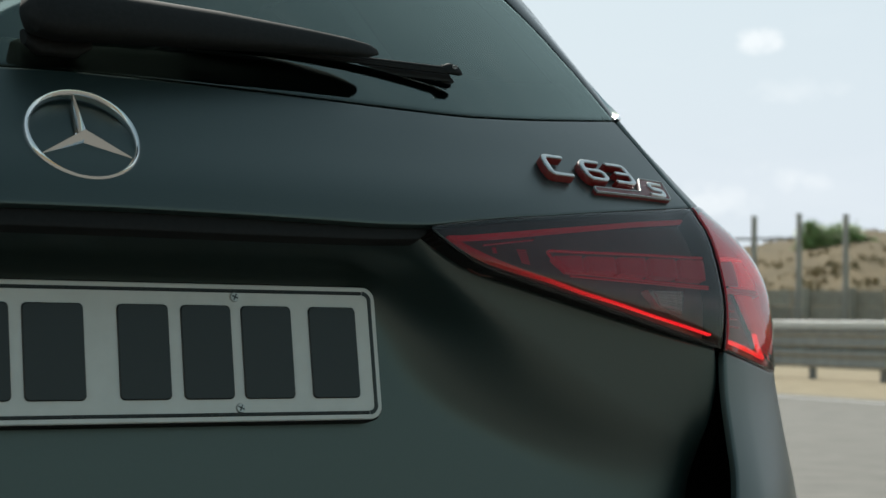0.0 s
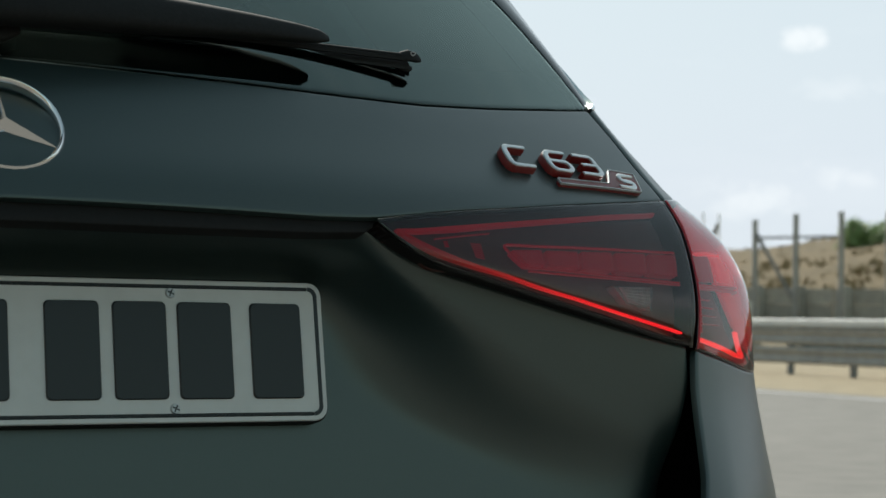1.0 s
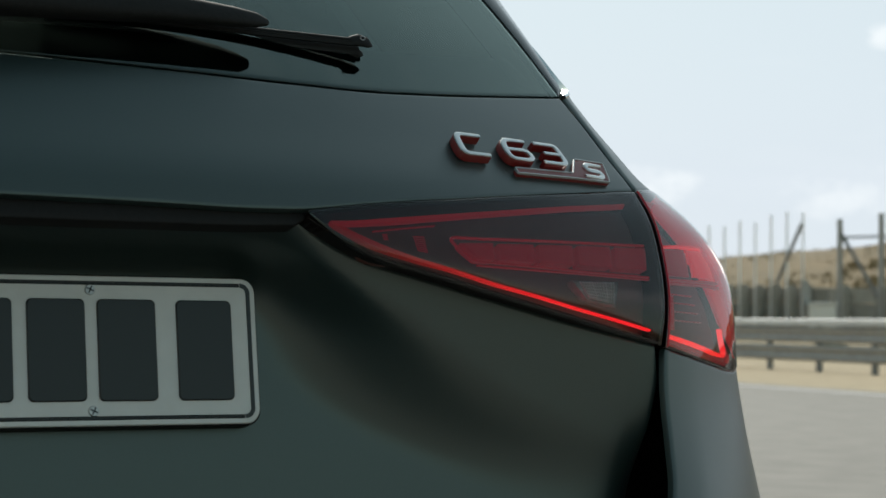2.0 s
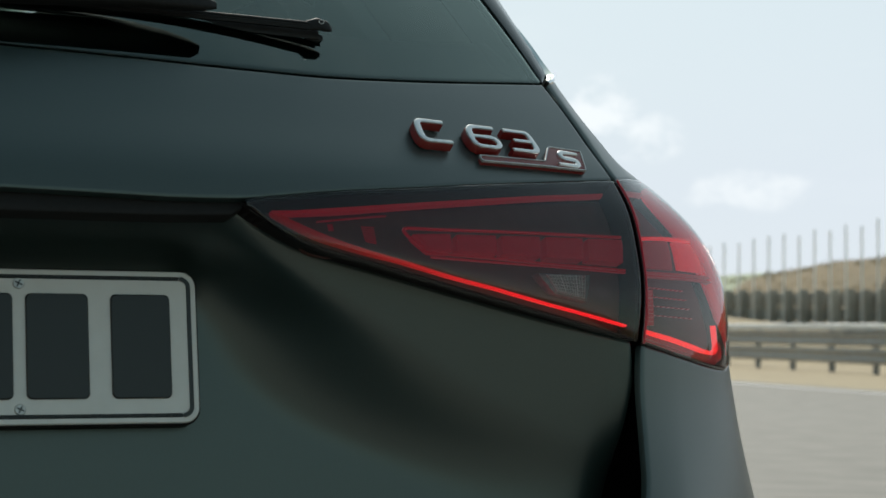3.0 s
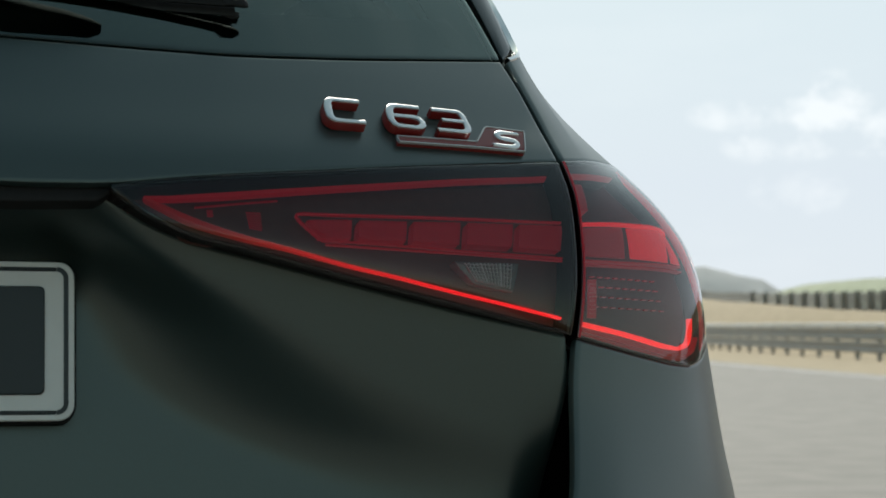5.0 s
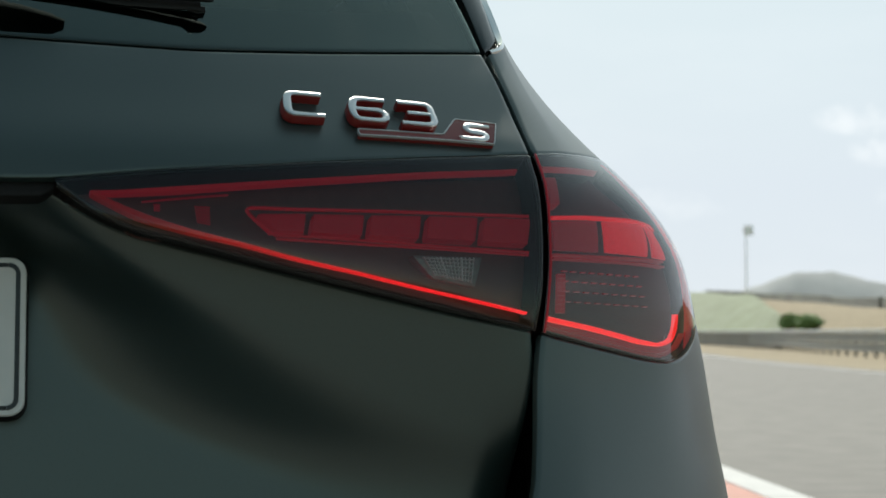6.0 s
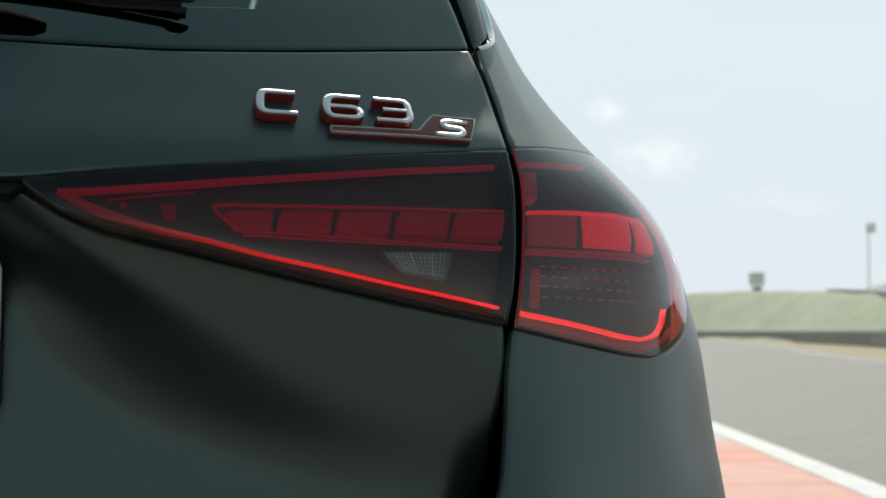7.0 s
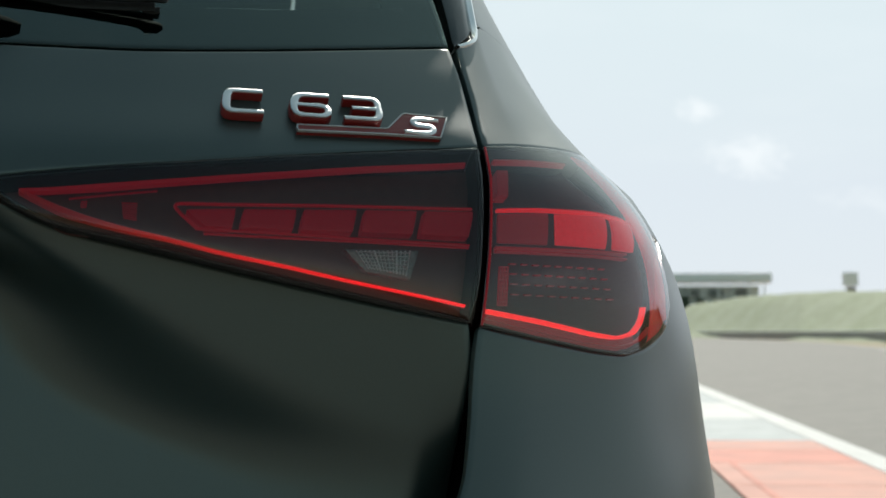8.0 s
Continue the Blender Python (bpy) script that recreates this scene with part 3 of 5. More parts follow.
# lower tailgate, hollowed round the plate
low_top = [(.2693, .9437), (.2912, .9279), (.3133, .9174), (.3336, .9100), (.354, .9052), (.3747, .9008), (.3956, .8959), (.4381, .8857), (.4815, .8756), (.5259, .8653), (.5713, .8555), (.614, .8480)]
full_top = mirror_line(low_top[::-1]) + [(-.20, .9475), (0, .951), (.20, .9475)] + low_top
low_r = [(.597, .700), (.605, .75), (.606, .76), (.609, .78), (.612, .80), (.616, .82), low_top[-1]]
part("tailgate_lower_panel", panel_mesh("tailgate_lower_panel", PAINT, [(-.597, .700), (0, .700), (.597, .700)], full_top, mirror_line(low_r), low_r, 120, 40, 0, .03, .004, base=hollow), car)

# black grip strip under the lip
def under_lip(s, z):
    p = skin(s, z)
    p.y += .009
    return p
GRIP_LOW = [(-.268, .9395), (-.22, .9375), (-.11, .9368), (0, .9370), (.11, .9368), (.22, .9375), (.268, .9395)]
GRIP_TOP = [(-.280, .9462), (-.22, .9488), (-.11, .9508), (0, .9515), (.11, .9508), (.22, .9488), (.280, .9462)]
part("grip_strip", panel_mesh("grip_strip", BLACK, GRIP_LOW, GRIP_TOP, [GRIP_LOW[0], GRIP_TOP[0]], [GRIP_LOW[-1], GRIP_TOP[-1]], 50, 4, 0, .012, .002, base=under_lip), car, "black grip strip under the lip")
# rubber seal between each lamp and the lower tailgate
def seal_mesh(L):
    """A hollowed strip from the lamp's lower edge in to the edge of the panel below."""
    up, down = soft_line(L(LAMP_BOT), 60, 1), soft_line(L([(s, z + .001) for s, z in low_top]), 60, 1)
    v, f, k = [], [], 6
    for a, b in zip(up, down):
        na, nb = outward(*a), outward(*b, hollow)
        p, q = skin(*a) - na * .004, hollow(*b) - nb * .003
        sag = (na + nb) * -.0020
        v += [p - na * .03] + [p.lerp(q, u) + sag * 4 * u * (1 - u) for u in (0, .33, .67, 1)] + [q - nb * .03]
    for i in range(60):
        f += [(i * k + c, i * k + c + 1, (i + 1) * k + c + 1, (i + 1) * k + c) for c in range(k - 1)]
    return mesh_from("lamp_seal", v, f, BLACK, sharp=50)


for sg in (1, -1):
    part("lamp_seal", seal_mesh((lambda q: q) if sg == 1 else mirror_line), car, "black rubber seal under the lamp")

# black backing added behind the gaps, in place of the shade inside them
def inner(s, z):
    p = skin(s, z)
    p = p - outward(s, z) * .034
    p.y += .09 * ease(.86 - z, 0, .05)
    return p
for sg in (1, -1):
    L = (lambda q: q) if sg == 1 else mirror_line
    back = panel_mesh("gap_backing", BLACK, L([(.59, .72), (.66, .72)]), L([(.61, 1.10), (.65, 1.10)]), L([(.59, .72), (.61, 1.10)]), L([(.66, .72), (.65, 1.10)]), 4, 24, 0, .003, .001, base=inner)
    part("gap_backing", back, car)
    x0, x1 = sorted((sg * .50, sg * .74))
    part("gap_backing", box_mesh("gap_backing", (x0, .105, .60), (x1, .12, .838), BLACK, .002), car)

# rear window with its black border, and the dark strip at each side of it
WIN_R = [(.620, 1.0795), (.6155, 1.108), (.6078, 1.1447), (.5992, 1.181), (.5797, 1.219), (.54, 1.31), (.49, 1.40)]
win_top = [(-.49, 1.40), (0, 1.42), (.49, 1.40)]
rear_window = part("rear_window", panel_mesh("rear_window", GLASS, GLASS_LOW, win_top, mirror_line(WIN_R), WIN_R, 60, 30, 0, .004, .0015), car, "dark privacy glass rear window")
def inset(s, z):
    return skin(s, z) - outward(s, z) * .007
frit_in = [(-.50, 1.110), (-.30, 1.098), (0, 1.092), (.30, 1.098), (.50, 1.110)]
frit_low = [(s, z + .001) for s, z in GLASS_LOW]
part("window_border", panel_mesh("window_border", PRINT, [(s * .99, z) for s, z in frit_low], [(-.585, 1.122)] + frit_in + [(.585, 1.122)], [(-.612, 1.081), (-.585, 1.122)], [(.612, 1.081), (.585, 1.122)], 60, 5, 0, .001, .0005, base=inset), rear_window, "black printed glass border")
for sg in (1, -1):
    L = (lambda q: q) if sg == 1 else mirror_line
    a = [(.6185, 1.0815), (.614, 1.108), (.6062, 1.1447), (.5976, 1.181), (.578, 1.219), (.538, 1.31), (.487, 1.40)]
    c = [(s - .045, z + .01) for s, z in a]
    part("window_border", panel_mesh("window_border", PRINT, L([c[0], a[0]]), L([c[-1], a[-1]]), L(c), L(a), 4, 30, 0, .001, .0005, base=inset), rear_window, "black printed glass border")

# quarter panels: above the lamp, round the corner and along the side
for sg in (1, -1):
    L = (lambda q: q) if sg == 1 else mirror_line
    up_low = [(.6395, .9868), (.668, .9896), (.713, .9920), (.762, .9935), (.818, .9945), (.856, .983), (.880, .965), (.8995, .93), (1.6, .93), (3.1, .93)]
    up_top = [(.6315, 1.0775), (.647, 1.085), (.656, 1.094), (.663, 1.104), (.675, 1.1088), (.90, 1.1088), (1.6, 1.10), (3.1, 1.09)]
    up_l = [(.6395, .9868), (.6385, 1.0), (.6370, 1.025), (.6340, 1.05), (.6315, 1.0775)]
    part("quarter_panel", panel_mesh("quarter_panel", PAINT, L(up_low), L(up_top), L(up_l), L([(3.1, .93), (3.1, 1.09)]), 150, 20, 0, .02, .003, flush=20), car)
    dn_top = [(.6265, .8450), (.673, .8355), (.732, .8257), (.767, .8224), (.802, .8275), (.855, .8420), (.888, .8640), (.902, .90), (1.0, .925), (1.6, .927), (3.1, .927)]
    dn_l = [(.585 + .012, .700), (.613, .7406), (.619, .7794), (.6225, .8195), (.6265, .8450)]
    part("corner_panel", panel_mesh("corner_panel", PAINT, L([(.597, .700), (.9, .700), (1.6, .700), (3.1, .700)]), L(dn_top), L(dn_l), L([(3.1, .700), (3.1, .927)]), 150, 26, 0, .004, .0025), car)
    # pillar above the belt
    pil_l = [(.626, 1.116), (.622, 1.1463), (.613, 1.185), (.596, 1.225), (.56, 1.32), (.51, 1.41)]
    part("rear_pillar", panel_mesh("rear_pillar", FRIT, L([(.6285, 1.083), (.66, 1.106)]), L([(.51, 1.41), (.58, 1.41)]), L([(.6285, 1.083)] + pil_l), L([(.660, 1.106), (.667, 1.14), (.690, 1.18), (.70, 1.22), (.66, 1.32), (.58, 1.41)]), 5, 24, -.003, .01, .001), car, "gloss black side spoiler beside the rear window")
    trim = [(.6305, 1.0790), (.638, 1.0812), (.6475, 1.086), (.6565, 1.0935), (.662, 1.104), (.664, 1.12), (.668, 1.14), (.680, 1.165), (.692, 1.18), (.708, 1.21)]
    part("window_trim", ribbon_mesh("window_trim", CHROME, L(trim), .0042, .0015, .006, 40), car, "bright chrome window trim")
# bumper skirt
part("bumper", panel_mesh("bumper", PAINT, [(-1.0, .34), (0, .34), (1.0, .34)], [(-1.0, .694), (0, .694), (1.0, .694)], [(-1.0, .34), (-1.0, .694)], [(1.0, .34), (1.0, .694)], 80, 14, 0, .05, .006), car)


# ---- tail lamps ----
def bowl(s, z):
    """The back wall of the outer lamp: a straight chord behind the rounded corner."""
    sg = -1 if s < 0 else 1
    end = float(np.interp(z, [q[1] for q in OUT_RIGHT], [q[0] for q in OUT_RIGHT])) - .004
    a = skin(sg * .634, z) - outward(sg * .634, z) * .018
    b = skin(sg * end, z) - outward(sg * end, z) * .004
    return a.lerp(b, (abs(s) - .634) / (end - .634))


def lamp_bits(parent, L, kind):
    if kind == "inner":
        part("housing", panel_mesh("housing", HOUSING, L(LAMP_BOT), L(LAMP_TOP), L([LAMP_BOT[0], LAMP_TOP[0]]), L(LAMP_SEAM), 60, 14, -.020, .004, .001), parent)
        part("lens", panel_mesh("lens", LENS, L(LAMP_BOT), L(LAMP_TOP), L([LAMP_BOT[0], LAMP_TOP[0]]), L(LAMP_SEAM), 60, 14, .001, .003, .0015), parent, "smoked glossy lens")
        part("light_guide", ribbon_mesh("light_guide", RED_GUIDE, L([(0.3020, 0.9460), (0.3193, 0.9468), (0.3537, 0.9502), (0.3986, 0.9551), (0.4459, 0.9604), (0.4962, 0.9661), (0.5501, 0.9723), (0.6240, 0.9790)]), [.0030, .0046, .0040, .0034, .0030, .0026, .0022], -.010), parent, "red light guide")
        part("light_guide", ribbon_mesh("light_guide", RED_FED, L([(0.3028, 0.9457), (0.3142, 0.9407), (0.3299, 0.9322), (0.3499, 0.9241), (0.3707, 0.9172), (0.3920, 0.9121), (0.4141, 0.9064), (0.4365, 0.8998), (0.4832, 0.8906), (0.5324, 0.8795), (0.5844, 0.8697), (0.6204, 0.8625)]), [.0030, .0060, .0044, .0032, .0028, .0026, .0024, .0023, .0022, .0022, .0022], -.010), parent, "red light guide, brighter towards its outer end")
        part("cell_frame", ribbon_mesh("cell_frame", RED_GUIDE, L([(0.4248, 0.9194), (0.4119, 0.9318), (0.4066, 0.9381), (0.4131, 0.9388), (0.4409, 0.9383), (0.4891, 0.9388), (0.5399, 0.9390), (0.6265, 0.9391)]), .0021, -.009, thick=.002, n=70, ease_in=1), parent)
        part("cell_frame", ribbon_mesh("cell_frame", RED_GUIDE, L([(0.4229, 0.9194), (0.4377, 0.9186), (0.4851, 0.9167), (0.5349, 0.9142), (0.6229, 0.9108)]), .0014, -.009, thick=.002), parent)
        part("cell_frame", ribbon_mesh("cell_frame", RED_GUIDE, L([(0.4289, 0.9154), (0.4846, 0.9136), (0.5345, 0.9120), (0.6224, 0.9085)]), .0013, -.009, thick=.002), parent)
        for q in ([(0.4157, 0.9347), (0.4519, 0.9358), (0.4494, 0.9208), (0.4302, 0.9215)], [(0.4557, 0.9355), (0.4956, 0.9360), (0.4926, 0.9200), (0.4533, 0.9214)], [(0.4986, 0.9361), (0.5395, 0.9368), (0.5359, 0.9192), (0.4956, 0.9202)], [(0.5432, 0.9369), (0.5845, 0.9371), (0.5803, 0.9183), (0.5396, 0.9193)], [(0.5878, 0.9372), (0.6298, 0.9378), (0.6240, 0.9168), (0.5836, 0.9184)]):
            part("lamp_cell", cell_mesh("lamp_cell", RED_CELL, L(q)), parent, "red lamp cell")
        rev = part("reversing_lamp", cell_mesh("reversing_lamp", CLEAR_BASE, L([(0.5267, 0.9066), (0.5852, 0.9065), (0.5778, 0.8811), (0.5429, 0.8876)])), parent, "clear ribbed reversing lamp")
        tl, tr, br, bl = (np.array(q) for q in [(0.5367, 0.9046), (0.5763, 0.9049), (0.5731, 0.8848), (0.5456, 0.8896)])
        for i in range(13):
            u = i / 12
            a, b = tl * (1 - u) + tr * u, bl * (1 - u) + br * u
            part("rib", ribbon_mesh("rib", CLEAR_CELL, L([tuple(a), tuple(b)]), .0007 + .0009 * (i in (4, 9)), -.0085, .003, 2, ease_in=0), rev)
        for i in range(6):
            u = (i + .5) / 6
            a, b = tl * (1 - u) + bl * u, tr * (1 - u) + br * u
            part("rib", ribbon_mesh("rib", CLEAR_CELL, L([tuple(a), tuple(b)]), .0006, -.0082, .003, 6, ease_in=0), rev)
        for i in range(8):
            u = i / 7
            part("red_fin", ribbon_mesh("red_fin", RED_CELL, L([(0.3719 + .0015 * u, 0.9377 + (0.9262 - 0.9377) * u), (0.3824, 0.9376 + (0.9247 - 0.9376) * u)]), .0006, -.009, .001, 3, ease_in=0), parent)
        for i in range(4):
            z = 0.9382 + (0.934 - 0.9382) * i / 3
            part("red_fin", ribbon_mesh("red_fin", RED_CELL, L([(0.3441, z), (0.3483, z)]), .0006, -.009, .001, 3, ease_in=0), parent)
        part("red_fin", ribbon_mesh("red_fin", RED_CELL, L([(0.3360, 0.9403), (0.3651, 0.9441), (0.3957, 0.9474)]), .0007, -.009, .002, 8), parent)
    else:
        split_line = [(.770, .8275), (.808, .845), (.850, .866), (.864, .90), (.858, .935), (.828, .955), (.785, .975), (.765, .9895)]
        part("housing", panel_mesh("housing", HOUSING_RED, L(OUT_BOT[:3] + [split_line[0]]), L(OUT_TOP[:3] + [split_line[-1]]), L(OUT_SEAM), L(split_line), 40, 24, 0, .004, .001, base=bowl), parent)
        # this wall stands in for bright sky seen through the lamp's outer corner
        wall_left = [(.812, .8345), (.822, .860), (.818, .90), (.806, .94), (.790, .965), (.766, .9885)]
        part("side_wall", panel_mesh("side_wall", RED_SHELL, L([wall_left[0], (.815, .8350)]), L([wall_left[-1], (.810, .9885)]), L(wall_left), L([(q[0] - .004, q[1]) for q in OUT_RIGHT[1:-1]] + [(.810, .9885)]), 14, 26, -.0016, .0008, .0004), parent, "translucent red wall added for daylight seen through the corner")
        part("lens_edge", ribbon_mesh("lens_edge", RED_RIM, L([(q[0] + .0006, q[1]) for q in OUT_SEAM]), .0016, .0017, .0014), parent, "red lens edge along the seam, caught light put in as glow")
        part("lower_reflector", panel_mesh("lower_reflector", RED_CELL, L([(.6290, .8500), (.673, .8408), (.732, .8310), (.767, .8280), (.798, .8325)]), L([(.6300, .8575), (.681, .8485), (.734, .8395), (.768, .8372), (.797, .8405)]), L([(.6290, .8500), (.6300, .8575)]), L([(.798, .8325), (.797, .8405)]), 30, 3, -.009, .003, .0006), parent, "dark red reflector strip")
        part("lens", panel_mesh("lens", LENS_RED, L(OUT_BOT), L(OUT_TOP), L(OUT_SEAM), L(OUT_RIGHT), 40, 30, .001, .003, .0015), parent, "red glossy lens")
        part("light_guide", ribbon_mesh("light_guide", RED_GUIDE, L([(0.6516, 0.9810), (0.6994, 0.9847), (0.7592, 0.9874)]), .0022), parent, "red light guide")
        part("lamp_cell", cell_mesh("lamp_cell", RED_CELL, L([(0.6542, 0.9749), (0.6660, 0.9758), (0.6608, 0.9505), (0.6506, 0.9498)])), parent, "small red lamp cell")
        part("cell_frame", ribbon_mesh("cell_frame", RED_LINE, L([(0.6487, 0.9386), (0.6860, 0.9410), (0.7437, 0.9422), (0.8203, 0.9404), (0.8453, 0.9384)]), .0020, -.008, .004), parent, "bright red cell frame")
        part("cell_frame", ribbon_mesh("cell_frame", RED_GUIDE, L([(0.6464, 0.9095), (0.7106, 0.9087), (0.7957, 0.9083)]), .0016, -.009), parent)
        part("cell_frame", ribbon_mesh("cell_frame", RED_GUIDE, L([(0.6463, 0.9068), (0.7104, 0.9055), (0.7933, 0.9037)]), .0014, -.009), parent)
        for q, mat in (([(0.6482, 0.9365), (0.6997, 0.9402), (0.6954, 0.9119), (0.6461, 0.9126)], RED_CELL), ([(0.7025, 0.9399), (0.7795, 0.9423), (0.7609, 0.9104), (0.6993, 0.9120)], RED_OUTER), ([(0.7873, 0.9418), (0.8913, 0.9450), (0.8202, 0.9104), (0.7669, 0.9102)], RED_OUTER)):
            part("lamp_cell", cell_mesh("lamp_cell", mat, L(q), depth=.0012), parent, "red lamp cell")
        for i in range(4):
            u = i / 3
            part("red_fin", ribbon_mesh("red_fin", RED_GUIDE, L([(0.6495 + 0.0076 * u, 0.8941), (0.6474 + 0.0076 * u, 0.8637)]), .0007, -.010, .002, 3, ease_in=0), parent)
        for i in range(10):
            u = i / 9
            z = 0.8941 + (0.8637 - 0.8941) * u
            part("red_fin", ribbon_mesh("red_fin", RED_CELL, L([(0.6495 - .002 * u, z), (0.6571 - .002 * u, z)]), .0005, -.0095, .002, 2, ease_in=0), parent)
        for row in range(4):
            z = .8985 - row * .0085
            for i in range(9):
                s = .672 + i * .0155
                part("bowl_step", ribbon_mesh("bowl_step", RED_CELL if row < 2 else RED_RIM, L([(s, z - .0004 * i), (s + .008, z - .0004 * i - .0002)]), .0009, .003, .002, 2, base=bowl, ease_in=0), parent)
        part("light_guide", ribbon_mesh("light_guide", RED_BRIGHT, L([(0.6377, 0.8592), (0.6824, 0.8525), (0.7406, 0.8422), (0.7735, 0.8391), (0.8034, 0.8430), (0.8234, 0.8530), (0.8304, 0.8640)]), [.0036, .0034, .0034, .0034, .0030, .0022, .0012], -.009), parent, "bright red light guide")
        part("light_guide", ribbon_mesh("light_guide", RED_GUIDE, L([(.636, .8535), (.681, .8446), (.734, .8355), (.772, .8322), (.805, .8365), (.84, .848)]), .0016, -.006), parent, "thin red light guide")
        part("side_reflector", cell_mesh("side_reflector", AMBER, L([(.850, .905), (.882, .905), (.866, .852), (.815, .846)]), lift=-.0006, depth=.0008), parent, "red amber side reflector")


for sg in (1, -1):
    L = (lambda q: q) if sg == 1 else mirror_line
    for kind in ("inner", "outer"):
        inner_one = kind == "inner"
        rim = frame_mesh("tail_lamp", LAMP_RIM, L(LAMP_BOT if inner_one else OUT_BOT), L(LAMP_TOP if inner_one else OUT_TOP), L([LAMP_BOT[0], LAMP_TOP[0]] if inner_one else OUT_SEAM),
                         L(LAMP_SEAM if inner_one else OUT_RIGHT), 60, 8 if inner_one else 40, .0026, .022, -.0008)
        lamp_bits(part("tail_lamp", rim, car, "red tail lamp with smoked lens and black rim"), L, kind)


# ---- emblem, badge and number plate ----
def emblem():
    lean = radians(36)
    m = Matrix.Translation((-.0116, -.0361, 1.0049)) @ Matrix.Rotation(-lean, 4, "X")
    # local axes: x right, z up along the panel, -y towards the viewer
    R, w = .0447, .0050
    verts, faces = [], []
    n = 72
    prof = [(R - .0002, .004), (R, -.0005), (R - .0012, -.0030), (R - w * .5, -.0042), (R - w + .0008, -.0030), (R - w, -.0002), (R - w + .0006, .004)]
    for i in range(n):
        g = 2 * math.pi * i / n
        for r, y in prof:
            verts.append(m @ Vector((r * math.sin(g), y, r * math.cos(g))))
    k = len(prof)
    for i in range(n):
        for a in range(k - 1):
            faces.append((i * k + a, i * k + a + 1, (i + 1) % n * k + a + 1, (i + 1) % n * k + a))
    ring = part("emblem", mesh_from("emblem", verts, faces, CHROME, sharp=40), car, "round chrome emblem ring")
    for i in range(3):
        a = radians(120 * i)
        rot = Matrix.Rotation(a, 4, "Y")
        tip, hub = Vector((0, -.0016, R - w * .6)), Vector((0, -.0078, 0))
        v = [m @ rot @ p for p in (tip, Vector((.0007, .001, R - w * .6)), Vector((.0052, .001, .0030)), hub, Vector((-.0052, .001, .0030)), Vector((-.0007, .001, R - w * .6)))]
        part("emblem_ray", mesh_from("emblem_ray", v, [(0, 1, 2, 3), (0, 3, 4, 5)], CHROME, smooth=False), ring)


emblem()


def badge_place(u, v):
    """Badge plane: u along the row in metres, v up the panel."""
    return (.438 + u, .9982 - .022 * u + v)


def stroke_mesh(name, mat, pts, width, lift, thick, n=26):
    return ribbon_mesh(name, mat, [badge_place(*p) for p in pts], width, lift, thick, n, ease_in=1)


def badge_letter(strokes, widths):
    """A raised letter: bright face on wider red sides."""
    first = None
    for st, width in zip(strokes, widths):
        side = stroke_mesh("badge_letter", RED_SIDE, st, [w + .0010 for w in width], .0079, .0070)
        ob = part("badge_letter", side, car if first is None else first, "red-sided raised badge letter with bright face" if first is None else "")
        first = first or ob
    for st, width in zip(strokes, widths):
        part("letter_face", stroke_mesh("letter_face", FACE, st, width, .0092, .0015), first, "bright metal face")


H = .0182  # height of a letter, as height above ground
THIN, WIDE = .0034, .0060
badge_letter([[(.0275, H), (.0040, H), (.0015, H - .003), (.0012, .0035), (.0040, .0008), (.0285, .0008)]], [[THIN] * 3 + [.0036, .0054, WIDE, .0054, .0036] + [THIN] * 3])
badge_letter([[(.077, H), (.0540, H), (.0510, H - .003), (.0507, .0035), (.0535, .0008), (.0745, .0008), (.0775, .0030), (.0765, .0075), (.0740, .0095), (.0525, .0095)]], [[THIN] * 2 + [.0040, WIDE, .0048, THIN, THIN, .0050, .0046, THIN, THIN]])
badge_letter([[(.0880, H), (.1120, H), (.1145, H - .003), (.1138, .0118), (.1150, .0085), (.1153, .0035), (.1130, .0008), (.0885, .0008)], [(.0945, .0097), (.1140, .0097)]], [[THIN] * 3 + [.0036, .0052, .0050, .0054, .0036] + [THIN] * 3, [THIN, THIN]])
plaque_out = [(.0540, -.0045), (.1215, -.0033), (.1345, .0112), (.1700, .0102), (.1630, -.0078), (.1215, -.0078), (.0535, -.0091), (.0540, -.0045)]
plaque = part("badge_plaque", panel_mesh("badge_plaque", RED_SIDE, [badge_place(*p) for p in ((.0545, -.0085), (.1215, -.0075), (.1625, -.0073))], [badge_place(*p) for p in ((.0550, -.0051), (.1215, -.0039), (.1345, .0107), (.1690, .0097))],
         [badge_place(.0545, -.0085), badge_place(.0550, -.0051)], [badge_place(.1625, -.0073), badge_place(.1690, .0097)], 40, 6, .0046, .005, .0006, ease_in=0), car, "dark red plaque with bright rim under the letters")
part("plaque_rim", ribbon_mesh("plaque_rim", SATIN, [badge_place(*p) for p in plaque_out], .0013, .0052, .0020, 90, ease_in=0), plaque, "bright metal rim")
part("letter_face", ribbon_mesh("letter_face", FACE, [badge_place(*p) for p in ((.1620, .0062), (.1440, .0066), (.1410, .0040), (.1425, .0012), (.1570, .0002), (.1580, -.0030), (.1540, -.0055), (.1345, -.0050))], [.0030, .0036, .0048, .0052, .0056, .0052, .0046, .0036, .0030], .0062, .0022, 40, ease_in=2), plaque, "bright metal letter")


